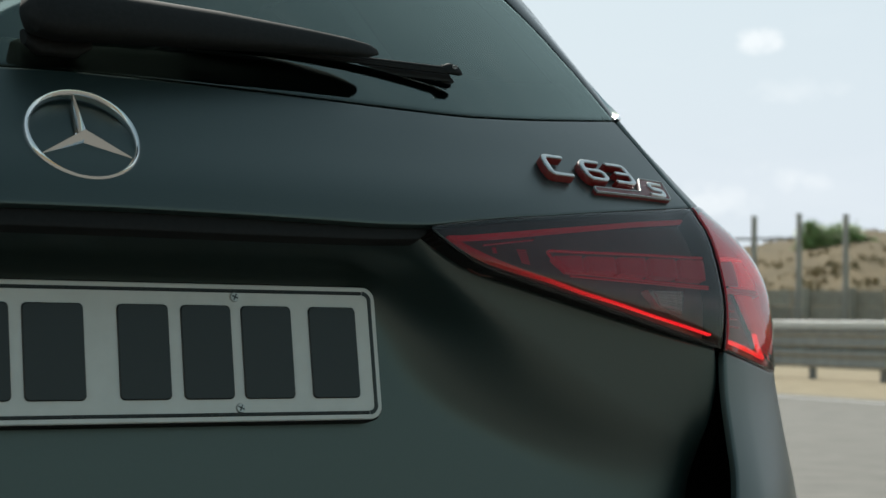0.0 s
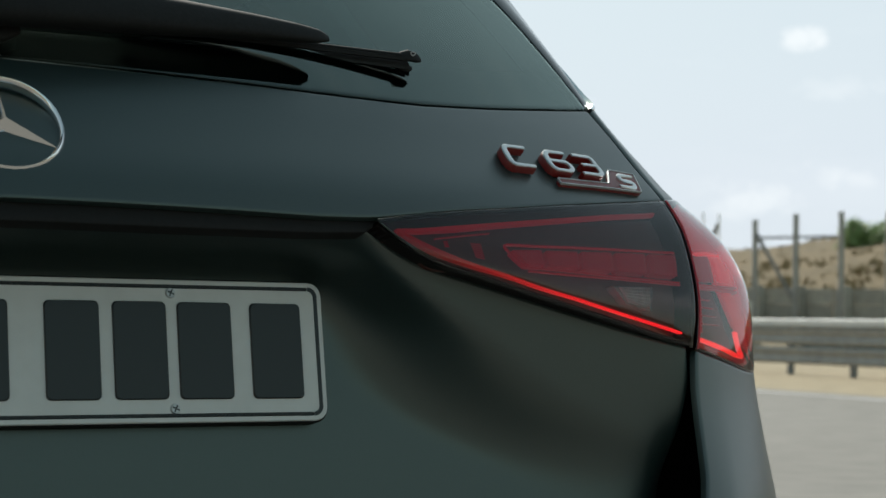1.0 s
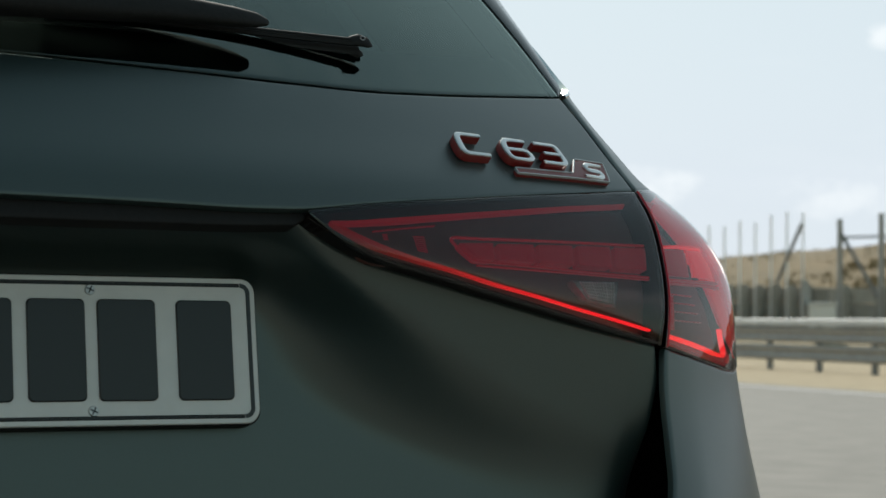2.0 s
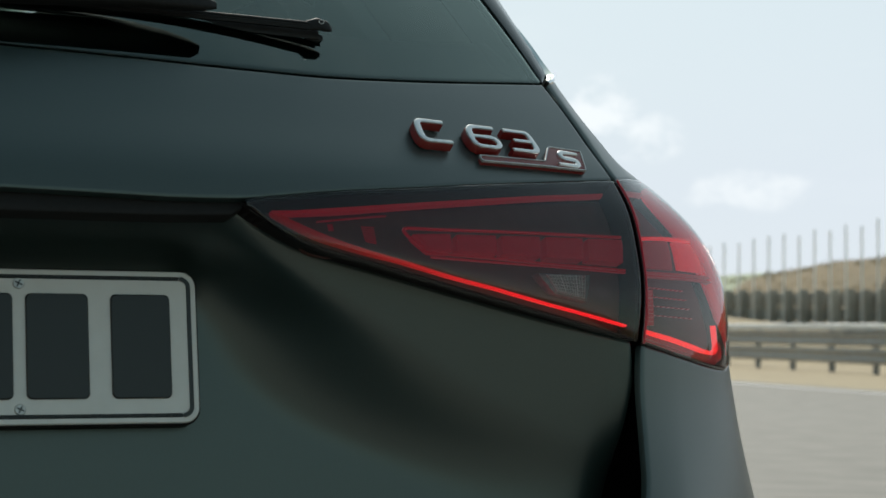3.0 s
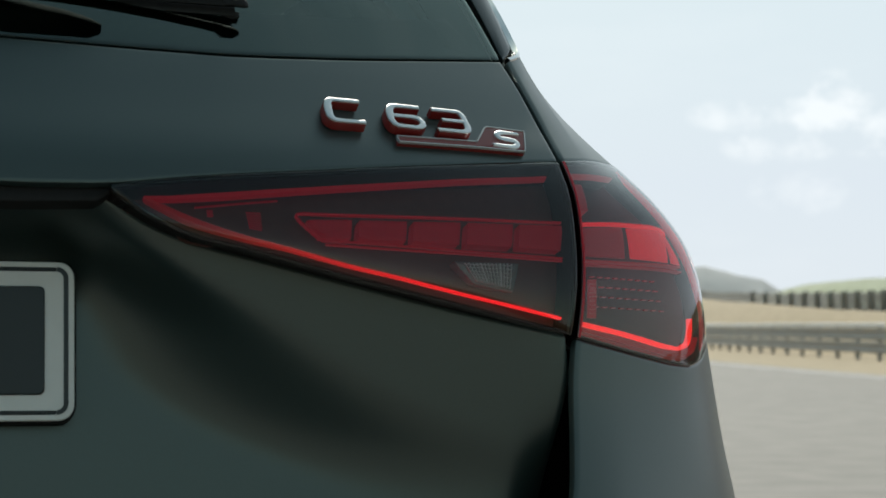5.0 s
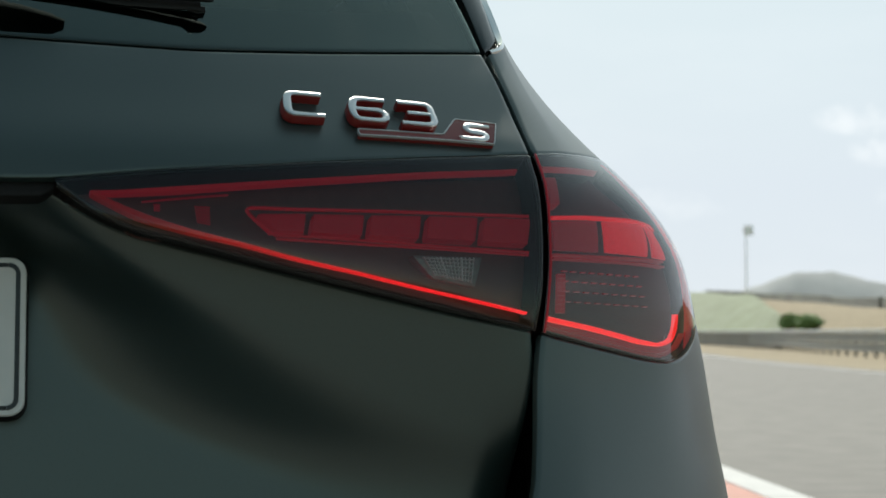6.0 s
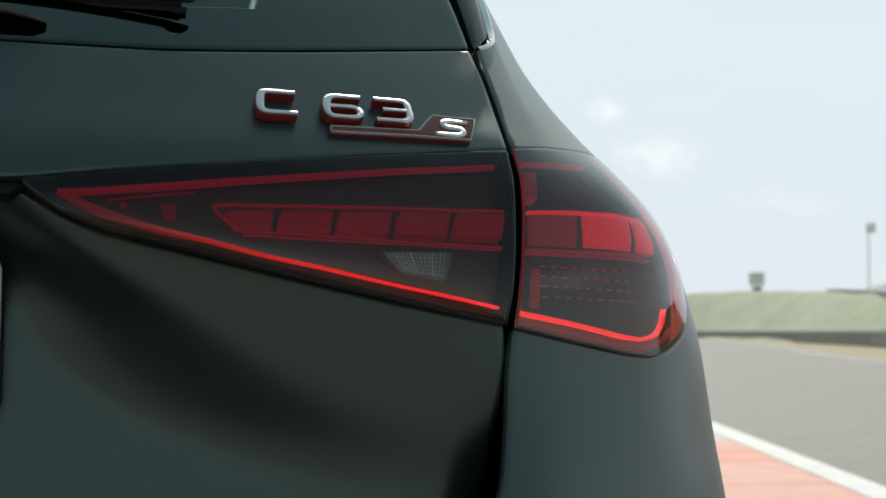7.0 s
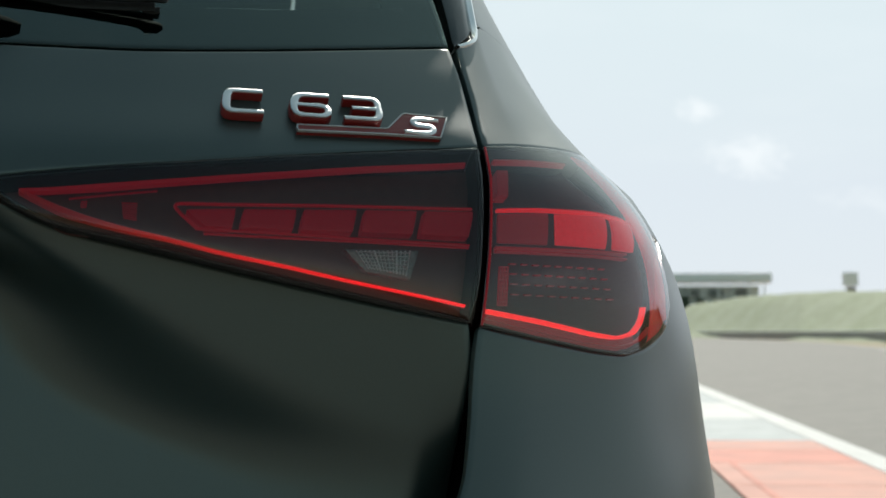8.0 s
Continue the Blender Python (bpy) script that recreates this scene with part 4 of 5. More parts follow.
def number_plate():
    lean = radians(10.5)
    m = Matrix.Translation((-.0005, -.0005, .8445)) @ Matrix.Rotation(-lean, 4, "X")

    def slab(name, x0, x1, z0, z1, y0, y1, r, mat, parent, label="", seg=6):
        pts = []
        for cx, cz, a0 in ((x1 - r, z1 - r, 0), (x0 + r, z1 - r, 90), (x0 + r, z0 + r, 180), (x1 - r, z0 + r, 270)):
            for k in range(seg + 1):
                a = radians(a0 + 90 * k / seg)
                pts.append((cx + r * math.cos(a), cz + r * math.sin(a)))
        n = len(pts)
        cx, cz = (x0 + x1) / 2, (z0 + z1) / 2
        e = min(.0008, (x1 - x0) / 8)
        verts = [m @ Vector((x, y1, z)) for x, z in pts] + [m @ Vector((x, y0 + e, z)) for x, z in pts]
        verts += [m @ Vector((x - math.copysign(e, x - cx), y0, z - math.copysign(e, z - cz))) for x, z in pts]
        f = [tuple(range(2 * n, 3 * n)), tuple(range(n))] + [(j * n + i, j * n + (i + 1) % n, (j + 1) * n + (i + 1) % n, (j + 1) * n + i) for j in range(2) for i in range(n)]
        return part(name, mesh_from(name, verts, f, mat, sharp=30), parent, label)

    plate = slab("number_plate", -.260, .260, -.055, .055, -.0015, .004, .011, PLATE, car, "white number plate with black border and dark bars")
    holder = slab("plate_holder", -.2615, .2615, -.0565, .0565, .0015, .016, .012, BLACK, plate, "black plate holder")
    # black border line just inside the rim
    for name, x0, x1, z0, z1 in (("border_line", -.248, .248, .0480, .0512), ("border_line", -.248, .248, -.0512, -.0480), ("border_line", .2528, .2560, -.044, .044), ("border_line", -.2560, -.2528, -.044, .044)):
        slab(name, x0, x1, z0, z1, -.0022, -.0012, .001, INK, plate, seg=2)
    for sx, sz, a0 in ((1, 1, 0), (-1, 1, 90), (-1, -1, 180), (1, -1, 270)):
        v, f = [], []
        for k in range(9):
            a = radians(a0 + 90 * k / 8)
            for r in (.0048, .0080):
                for y in (-.0022, -.0012):
                    v.append(m @ Vector((sx * .248 + r * math.cos(a), y, sz * .0432 + r * math.sin(a))))
        for k in range(8):
            b = k * 4
            f += [(b, b + 2, b + 6, b + 4), (b, b + 4, b + 5, b + 1), (b + 2, b + 3, b + 7, b + 6)]
        part("border_corner", mesh_from("border_corner", v, f, INK, sharp=30), plate)
    # embossed dark bars in place of the characters
    for x in (-.222, -.165):
        slab("plate_bar", x - .019, x + .019, -.0375, .0375, -.0034, -.0010, .004, INK, plate, "dark embossed bar")
    for x0, x1 in ((-.103, -.052), (-.042, .006), (.033, .075), (.0855, .128), (.137, .181), (.197, .240)):
        slab("plate_bar", x0, x1, -.0375, .0375, -.0034, -.0010, .004, INK, plate, "dark embossed bar")
    for x, z in ((.1325, .0445), (.1325, -.0445), (-.1325, .0445), (-.1325, -.0445)):
        bm = bmesh.new()
        c = Matrix.Translation((x, -.0016, z)) @ Matrix.Rotation(radians(90), 4, "X")
        bmesh.ops.create_cone(bm, cap_ends=True, segments=20, radius1=.0048, radius2=.0034, depth=.0030, matrix=m @ c)
        screw = part("screw", bm_mesh("screw", bm, SATIN, True, 30), plate, "small steel cross-head screw")
        bm = bmesh.new()
        add_box(bm, (-.0028, -.0005, -.0005), (.0028, .0005, .0005), m @ Matrix.Translation((x, -.0031, z)) @ Matrix.Rotation(radians(25), 4, "Y"))
        add_box(bm, (-.0005, -.0005, -.0028), (.0005, .0005, .0028), m @ Matrix.Translation((x, -.00312, z)) @ Matrix.Rotation(radians(25), 4, "Y"))
        part("cross_slot", bm_mesh("cross_slot", bm, INK), screw)


number_plate()

# ---- cabin, wiper, wheels and the rest of the car ----
def girth(y, z):
    """The girth s at which the side of the body reaches y."""
    _, _, s, q = section(z)
    return float(np.interp(y, q[:, 1], s))


def yz(pts):
    return [(girth(y, z), z) for y, z in pts]


for sg in (1, -1):
    L = (lambda q: q) if sg == 1 else mirror_line
    d_edge = [(.674, 1.1092), (.680, 1.14), (.702, 1.18), (.712, 1.22), (.672, 1.32), (.59, 1.41)]
    part("side_pillar", panel_mesh("side_pillar", PAINT, L([(.674, 1.1092), (girth(.74, 1.1092), 1.1092)]), L([(.59, 1.41), (girth(.95, 1.41), 1.41)]), L(d_edge), L(yz([(.74, 1.109), (.80, 1.2), (.88, 1.33), (.95, 1.41)])), 10, 16, 0, .02, .002, flush=0), car)
    part("roof_rail_panel", panel_mesh("roof_rail_panel", PAINT, L(yz([(.90, 1.345), (3.05, 1.345)])), L(yz([(.955, 1.41), (2.95, 1.41)])), L(yz([(.90, 1.345), (.955, 1.41)])), L(yz([(3.05, 1.345), (2.95, 1.41)])), 30, 4, 0, .02, .002), car)
    part("belt_panel", panel_mesh("belt_panel", PAINT, L(yz([(.745, 1.106), (3.38, 1.094)])), L(yz([(.75, 1.128), (3.30, 1.118)])), L(yz([(.745, 1.106), (.75, 1.128)])), L(yz([(3.38, 1.094), (3.30, 1.118)])), 40, 3, 0, .02, .002), car)
    for y0, y1 in ((1.12, 1.36), (2.16, 2.30)):
        part("side_pillar", panel_mesh("side_pillar", FRIT, L(yz([(y0, 1.13), (y1, 1.13)])), L(yz([(y0 + .06, 1.343), (y1 + .03, 1.343)])), L(yz([(y0, 1.13), (y0 + .06, 1.343)])), L(yz([(y1, 1.13), (y1 + .03, 1.343)])), 6, 10, -.002, .03, .001), car, "gloss black door pillar")
    part("front_pillar", panel_mesh("front_pillar", PAINT, L(yz([(3.30, 1.12), (3.38, 1.12)])), L(yz([(3.0, 1.342), (3.06, 1.342)])), L(yz([(3.30, 1.12), (3.0, 1.342)])), L(yz([(3.38, 1.12), (3.06, 1.342)])), 4, 10, 0, .04, .002), car)
    for a0, a1, b0, b1 in ((.76, 1.115, .90, 1.175), (1.365, 2.155, 1.40, 2.18), (2.305, 3.295, 2.335, 2.995)):
        part("side_window", panel_mesh("side_window", TINTED, L(yz([(a0, 1.131), (a1, 1.131)])), L(yz([(b0, 1.342), (b1, 1.342)])), L(yz([(a0, 1.131), (b0, 1.342)])), L(yz([(a1, 1.131), (b1, 1.342)])), 14, 10, -.006, .003, .001), car, "dark privacy glass side window")
    # front door
    for z0, z1 in ((.700, .927), (.930, 1.090)):
        e0, e1 = girth(3.45, z0), girth(3.45, z1)
        part("front_door", panel_mesh("front_door", PAINT, L([(3.105, z0), (e0, z0)]), L([(3.105, z1), (e1, z1)]), L([(3.105, z0), (3.105, z1)]), L([(e0, z0), (e1, z1)]), 30, 8, 0, .02, .003), car)
    # sill below the doors
    part("sill", panel_mesh("sill", PAINT, L(yz([(1.12, .30), (3.20, .30)])), L(yz([(1.12, .695), (3.20, .695)])), L(yz([(1.12, .30), (1.12, .695)])), L(yz([(3.20, .30), (3.20, .695)])), 30, 8, 0, .04, .004), car)


def roof():
    v, f, hole = [], [], (-.52, .52, 1.30, 2.20)
    xs = [-.64, -.61, -.575, -.52, -.35, -.15, 0, .15, .35, .52, .575, .61, .64]
    ys = [.50, .7, 1.0, 1.3, 1.6, 1.9, 2.20, 2.3, 2.55, 2.80, 2.95]
    z = lambda x, y: 1.452 - .034 * (x / .575) ** 4 - .035 * max(0, (.9 - y) / .4) ** 2 * .5
    for lift in (0, -.010):
        for y in ys:
            for x in xs:
                v.append((x * float(np.interp(y, (.5, 1.1, 1.6), (.82, .94, 1.0))), y, z(x, y) + lift))
    n, m = len(xs), len(ys)
    inside = lambda i, j: hole[0] - .001 < xs[i] < hole[1] - .001 and hole[2] - .001 < ys[j] < hole[3] - .001
    cells = [(i, j) for j in range(m - 1) for i in range(n - 1) if not inside(i, j)]
    for i, j in cells:
        a = j * n + i
        f.append((a, a + 1, a + n + 1, a + n))
        b = a + n * m
        f.append((b, b + n, b + n + 1, b + 1))
    used = set(cells)
    for i, j in cells:
        for (di, dj), (p, q) in (((0, -1), (j * n + i, j * n + i + 1)), ((0, 1), ((j + 1) * n + i, (j + 1) * n + i + 1)), ((-1, 0), (j * n + i, (j + 1) * n + i)), ((1, 0), (j * n + i + 1, (j + 1) * n + i + 1))):
            if (i + di, j + dj) not in used:
                f.append((p, q, q + n * m, p + n * m))
    part("roof", mesh_from("roof", v, f, PAINT, sharp=40), car)
    part("sunroof", box_mesh("sunroof", (-.517, 1.303, 1.443), (.517, 2.197, 1.448), TINTED, .002), car, "dark tinted glass sunroof")


roof()
part("windscreen", mesh_from("windscreen", [(-.57, 2.97, 1.415), (.57, 2.97, 1.415), (.76, 3.62, 1.0), (-.76, 3.62, 1.0), (-.57, 2.965, 1.410), (.57, 2.965, 1.410), (.76, 3.615, .995), (-.76, 3.615, .995)],
     [(0, 1, 2, 3), (4, 7, 6, 5), (0, 4, 5, 1), (1, 5, 6, 2), (2, 6, 7, 3), (3, 7, 4, 0)], TINTED, smooth=False), car, "tinted windscreen")

# nose of the car
def nose():
    v, f, k = [], [], 36
    for y, w, zt, zb in ((3.44, .922, 1.06, .70), (3.62, .922, 1.00, .70), (3.9, .918, .95, .70), (4.03, .912, .93, .69), (4.05, .910, .925, .25), (4.2, .90, .90, .24), (4.42, .85, .84, .25), (4.55, .74, .76, .28), (4.60, .60, .66, .34)):
        zc, h = (zt + zb) / 2, (zt - zb) / 2
        for i in range(k):
            g = 2 * math.pi * i / k
            c, s = math.cos(g), math.sin(g)
            v.append((w * math.copysign(abs(c) ** .38, c), y, zc + h * math.copysign(abs(s) ** .45, s)))
    for r in range(8):
        for i in range(k):
            f.append((r * k + i, r * k + (i + 1) % k, (r + 1) * k + (i + 1) % k, (r + 1) * k + i))
    f += [tuple(range(k)), tuple(range(8 * k, 9 * k))]
    part("front_body", mesh_from("front_body", v, f, PAINT, sharp=60), car)


nose()
part("underbody", box_mesh("underbody", (-.72, .05, .20), (.72, 4.3, .34), BLACK, .02), car, "black underbody")
# load cover is unseen, added to block light low in the cabin
part("load_cover", box_mesh("load_cover", (-.60, .34, .985), (.60, 1.02, 1.0), DARK, .004), car, "unseen dark load cover added to block light")
for x in (-.33, 0, .33):
    seat = part("rear_seat", box_mesh("rear_seat", (x - .155, 1.02, .45), (x + .155, 1.16, 1.06), DARK, .03), car, "dark seat back")
    part("head_restraint", box_mesh("head_restraint", (x - .11, 1.05, 1.085), (x + .11, 1.14, 1.20), DARK, .03), seat)
for x in (-.38, .38):
    seat = part("front_seat", box_mesh("front_seat", (x - .24, 2.20, .45), (x + .24, 2.36, 1.08), DARK, .04), car, "dark seat back")
    part("head_restraint", box_mesh("head_restraint", (x - .13, 2.22, 1.10), (x + .13, 2.33, 1.27), DARK, .03), seat)


# rear wiper: broad arm, thin blade with a capped end
def loft(name, mat, rows, k=20, power=.7):
    """Rounded bar through rows of centre, half height across, half depth."""
    v, f = [], []
    for c, hh, hd in rows:
        for i in range(k):
            g = 2 * math.pi * i / k
            a, b = math.cos(g), math.sin(g)
            v.append((c[0], c[1] + hd * math.copysign(abs(a) ** power, a) + .6 * hh * math.copysign(abs(b) ** power, b), c[2] + hh * math.copysign(abs(b) ** power, b)))
    n = len(rows)
    for r in range(n - 1):
        for i in range(k):
            f.append((r * k + i, r * k + (i + 1) % k, (r + 1) * k + (i + 1) % k, (r + 1) * k + i))
    f += [tuple(range(k)), tuple(range((n - 1) * k, n * k))]
    return mesh_from(name, v, f, mat, sharp=50)


wiper = part("rear_wiper", loft("rear_wiper", WIPER, [((-.040, .021, 1.102), .006, .010), ((-.035, .021, 1.102), .016, .022), ((-.018, .021, 1.103), .021, .028), ((.03, .024, 1.105), .0205, .027), ((.13, .038, 1.1065), .0165, .022), ((.216, .052, 1.1075), .0110, .016),
         ((.258, .058, 1.1070), .0085, .011), ((.278, .060, 1.1062), .0064, .008), ((.288, .062, 1.1055), .0030, .004)]), car, "broad black wiper arm")
tip, root = Vector((.3885, .092, 1.1004)), Vector((.079, .057, 1.1010))


def on_blade(u, y=0.0, z=0.0):
    return root.lerp(tip, u) + Vector((0, y, z))


part("blade", loft("blade", WIPER, [(on_blade(u), h, h * .9) for u, h in ((0, .0018), (.08, .0030), (.5, .0036), (.93, .0038), (.97, .0038))], 12, .55), wiper, "ribbed black wiper blade")
for dy, dz in ((-.0034, .0014), (-.0037, -.0004)):
    part("blade_ridge", tube_mesh("blade_ridge", [on_blade(.06, dy, dz), on_blade(.95, dy, dz)], .0006, RUBBER, 6), wiper)
lip_rows = [(on_blade(u, y, -.0056), .0042, .0022) for u, y in ((.10, .003), (.5, .004), (.985, .005))]
part("blade_lip", loft("blade_lip", RUBBER, lip_rows, 10, .6), wiper, "black rubber wiper lip")
end_cap = part("end_cap", loft("end_cap", WIPER, [(tip + Vector((-.016, -.001, .0006)), .0040, .0038), (tip + Vector((-.008, -.002, .0018)), .0056, .0048), (tip + Vector((.001, -.001, .0006)), .0048, .0042), (tip + Vector((.005, 0, -.0010)), .0020, .002)], 14), wiper, "black blade end cap")
part("cap_mark", tube_mesh("cap_mark", [tip + Vector((-.006 + .0022 * math.cos(k * .524), -.0072, .0030 + .0016 * math.sin(k * .524))) for k in range(12)], .0004, SATIN, 6, closed=True), end_cap, "small pressed ring mark")
part("heel", loft("heel", RUBBER, [(tip + Vector((-.014, .006, -.0075)), .0026, .003), (tip + Vector((-.006, .007, -.0085)), .0036, .004), (tip + Vector((-.001, .007, -.0078)), .0026, .003)], 12), wiper)
part("pivot_boss", loft("pivot_boss", WIPER, [((-.036, .034, 1.086), .006, .008), ((-.026, .034, 1.083), .011, .012), ((.004, .036, 1.083), .011, .012), ((.018, .037, 1.085), .005, .007)], 16), wiper, "rounded pivot boss")


def wheel(x, y):
    sg = 1 if x > 0 else -1
    v, f, k = [], [], 48
    prof = [(.335, -.10), (.342, -.06), (.342, .06), (.335, .10), (.31, .115), (.255, .11), (.24, .095), (.24, -.095), (.255, -.11), (.31, -.115)]
    for i in range(k):
        g = 2 * math.pi * i / k
        v += [(x + d, y + r * math.cos(g), .342 + r * math.sin(g)) for r, d in prof]
    p = len(prof)
    f = [(i * p + a, i * p + (a + 1) % p, (i + 1) % k * p + (a + 1) % p, (i + 1) % k * p + a) for i in range(k) for a in range(p)]
    tyre = part("wheel", mesh_from("wheel", v, f, RUBBER, sharp=40), car, "black tyre on a dark alloy rim")
    bm = bmesh.new()
    for i in range(10):
        add_box(bm, (-.02, -.018, .04), (.02, .018, .235), Matrix.Translation((x + sg * .07, y, .342)) @ Matrix.Rotation(2 * math.pi * i / 10, 4, "X"))
    bmesh.ops.create_cone(bm, cap_ends=True, segments=24, radius1=.06, radius2=.05, depth=.05, matrix=Matrix.Translation((x + sg * .07, y, .342)) @ Matrix.Rotation(radians(90), 4, "Y"))
    part("rim", bm_mesh("rim", bm, STEEL), tyre, "dark alloy rim")


for x in (-.79, .79):
    for y in (.82, 3.68):
        wheel(x, y)

# ---- the place: track, verge, rail, fence, banks and far buildings ----
RAIL = [(17.0, -30), (18.6, -8), (20.2, 10), (21.3, 23), (23.0, 33), (24.9, 42), (27.3, 53), (31.6, 69), (38, 90), (46, 122), (54, 156), (71, 290), (88, 420)]


def smooth_line(line, n, it=12):
    return soft_line(line, n, it)


RAIL_LINE = smooth_line(RAIL, 220, 10)


def beside(line, d):
    """The line moved d metres to its right."""
    t = np.gradient(line, axis=0)
    t /= np.linalg.norm(t, axis=1)[:, None]
    return line + np.stack([t[:, 1], -t[:, 0]], 1) * d


def strip_mesh(name, mat, a, b, za, zb, thick=0.0):
    """A sheet between two lines of equal count; za and zb: heights, or one for each point."""
    n = len(a)
    za = np.broadcast_to(za, n)
    zb = np.broadcast_to(zb, n)
    v = [(*a[i], za[i]) for i in range(n)] + [(*b[i], zb[i]) for i in range(n)]
    f = [(i, i + 1, n + i + 1, n + i) for i in range(n - 1)]
    return mesh_from(name, v, f, mat, smooth=False)


# one ground sheet out to the horizon
gx = np.concatenate([np.linspace(-3000, -200, 8), np.linspace(-160, 160, 65), np.linspace(200, 3000, 8)])
gy = np.concatenate([np.linspace(-3000, -200, 8), np.linspace(-160, 400, 113), np.linspace(450, 3500, 8)])
verts = [(x, y, -.02) for y in gy for x in gx]
nx = len(gx)
faces = [(j * nx + i, j * nx + i + 1, (j + 1) * nx + i + 1, (j + 1) * nx + i) for j in range(len(gy) - 1) for i in range(nx - 1)]
tagged(new("ground", mesh_from("ground", verts, faces, SAND, smooth=False)), "dry sandy ground out to the horizon", "ground", kind="structure")
edge_far = np.interp(np.arange(len(RAIL_LINE)), [0, 90, 150, 219], [-5.2, -4.6, -2.0, -2.0])
EDGE = np.array([beside(RAIL_LINE, d)[i] for i, d in enumerate(edge_far)])
west = np.stack([np.full(len(EDGE), -70.0), EDGE[:, 1] * 1.0], 1)
tagged(new("road", strip_mesh("road", ASPHALT, west, EDGE, 0.0, 0.0)), "sunlit grey asphalt race track", "road", kind="structure")
tagged(new("edge_line", strip_mesh("edge_line", WHITE_LINE, beside(EDGE, -.75), beside(EDGE, -.60), .004, .004)), "thin white painted edge line", "road marking", kind="structure")

# painted kerb beside the car
K0, K1 = np.array([1.95, -4.0]), np.array([8.12, 33.0])
kd = (K1 - K0) / np.linalg.norm(K1 - K0)
kn = np.array([kd[1], -kd[0]])


def kerb_piece(name, mat, a, b, w0, w1, h, label, group):
    p = [K0 + kd * (a + .01) + kn * w0, K0 + kd * (b - .01) + kn * w0, K0 + kd * (b - .01) + kn * w1, K0 + kd * (a + .01) + kn * w1]
    v = [(*q, -.005) for q in p] + [(*q, h) for q in p]
    f = [(4, 5, 6, 7), (0, 1, 5, 4), (1, 2, 6, 5), (2, 3, 7, 6), (3, 0, 4, 7)]
    ob = new(name, mesh_from(name, v, f, mat, smooth=False))
    return tagged(ob, label, "kerb", group, "structure")


kerb_piece("kerb_line", WHITE_LINE, 8.5, 37.5, 0, .22, .012, "white painted line along the kerb", "painted kerb")
RED, WHITE, GREY = (KERB_RED, "faded red painted kerb block"), (WHITE_LINE, "white painted kerb block"), (KERB_GREY, "grey-blue painted kerb block")
DEEP = (KERB_DEEP, "deep red painted kerb block")
for a, b, (mat, label) in ((8.5, 12.4, RED), (12.4, 14.1, RED), (14.1, 15.4, DEEP), (15.4, 16.5, RED), (16.5, 20.1, GREY), (20.1, 24.0, WHITE), (24.0, 30.0, GREY), (30.0, 37.4, RED)):
    kerb_piece("kerb_block", mat, a, b, -1.0, -.02, .016, label, "painted kerb")
for a, b in ((8.5, 12.4), (12.4, 14.1)):
    kerb_piece("kerb_groove", KERB_DEEP, a, b, -.87, -.83, .020, "narrow deep red rib along the kerb", "painted kerb")


# guard rail: posts and two ribbed beams
def rail_beam(line, z, name):
    prof = [(0.0, -.155), (-.045, -.115), (-.045, -.075), (0.0, -.02), (0.0, .02), (-.045, .075), (-.045, .115), (0.0, .155), (.004, .155), (-.037, .11), (-.037, .08), (.004, .02), (.004, -.02), (-.037, -.08), (-.037, -.11), (.004, -.155)]
    k = len(prof)
    v, f = [], []
    rows = [beside(line, d) for d, _ in prof]
    for i in range(len(line)):
        v += [(*rows[a][i], z + prof[a][1]) for a in range(k)]
    for i in range(len(line) - 1):
        f += [(i * k + a, i * k + (a + 1) % k, (i + 1) * k + (a + 1) % k, (i + 1) * k + a) for a in range(k)]
    return mesh_from(name, v, f, ZINC, sharp=30)


near_rail = RAIL_LINE[RAIL_LINE[:, 1] < 100]
guard_rail = thing("guard_rail", (*near_rail[40], 0), "weathered grey double-beam steel guard rail on posts", "guard rail")
part("rail_beam", rail_beam(near_rail, .69, "rail_beam"), guard_rail)
part("rail_beam", rail_beam(near_rail, .335, "rail_beam"), guard_rail)
def sweep(name, line, prof, mat):
    k = len(prof)
    rows = [beside(line, d) for d, _ in prof]
    v = [(*rows[a][i], prof[a][1]) for i in range(len(line)) for a in range(k)]
    f = [(i * k + a, i * k + (a + 1) % k, (i + 1) * k + (a + 1) % k, (i + 1) * k + a) for i in range(len(line) - 1) for a in range(k)]
    return mesh_from(name, v, f + [tuple(range(k)), tuple(range((len(line) - 1) * k, len(line) * k))], mat, sharp=30)


part("rail_cap", sweep("rail_cap", RAIL_LINE, [(-.07, .87), (-.07, .98), (-.05, 1.0), (.10, 1.0), (.12, .98), (.12, .87)], WHITE_RAIL), guard_rail, "pale painted top rail")
dist = np.concatenate([[0], np.cumsum(np.linalg.norm(np.diff(near_rail, axis=0), axis=1))])
post_mesh = box_mesh("rail_post", (-.05, -.05, -.3), (.05, .05, .88), STEEL, .008)
for d in np.arange(1, dist[-1], 2.0):
    x, y = np.interp(d, dist, near_rail[:, 0]) + .07, np.interp(d, dist, near_rail[:, 1])
    ob = part("rail_post", post_mesh, guard_rail)
    ob.matrix_basis = Matrix.Translation((x, y, 0))

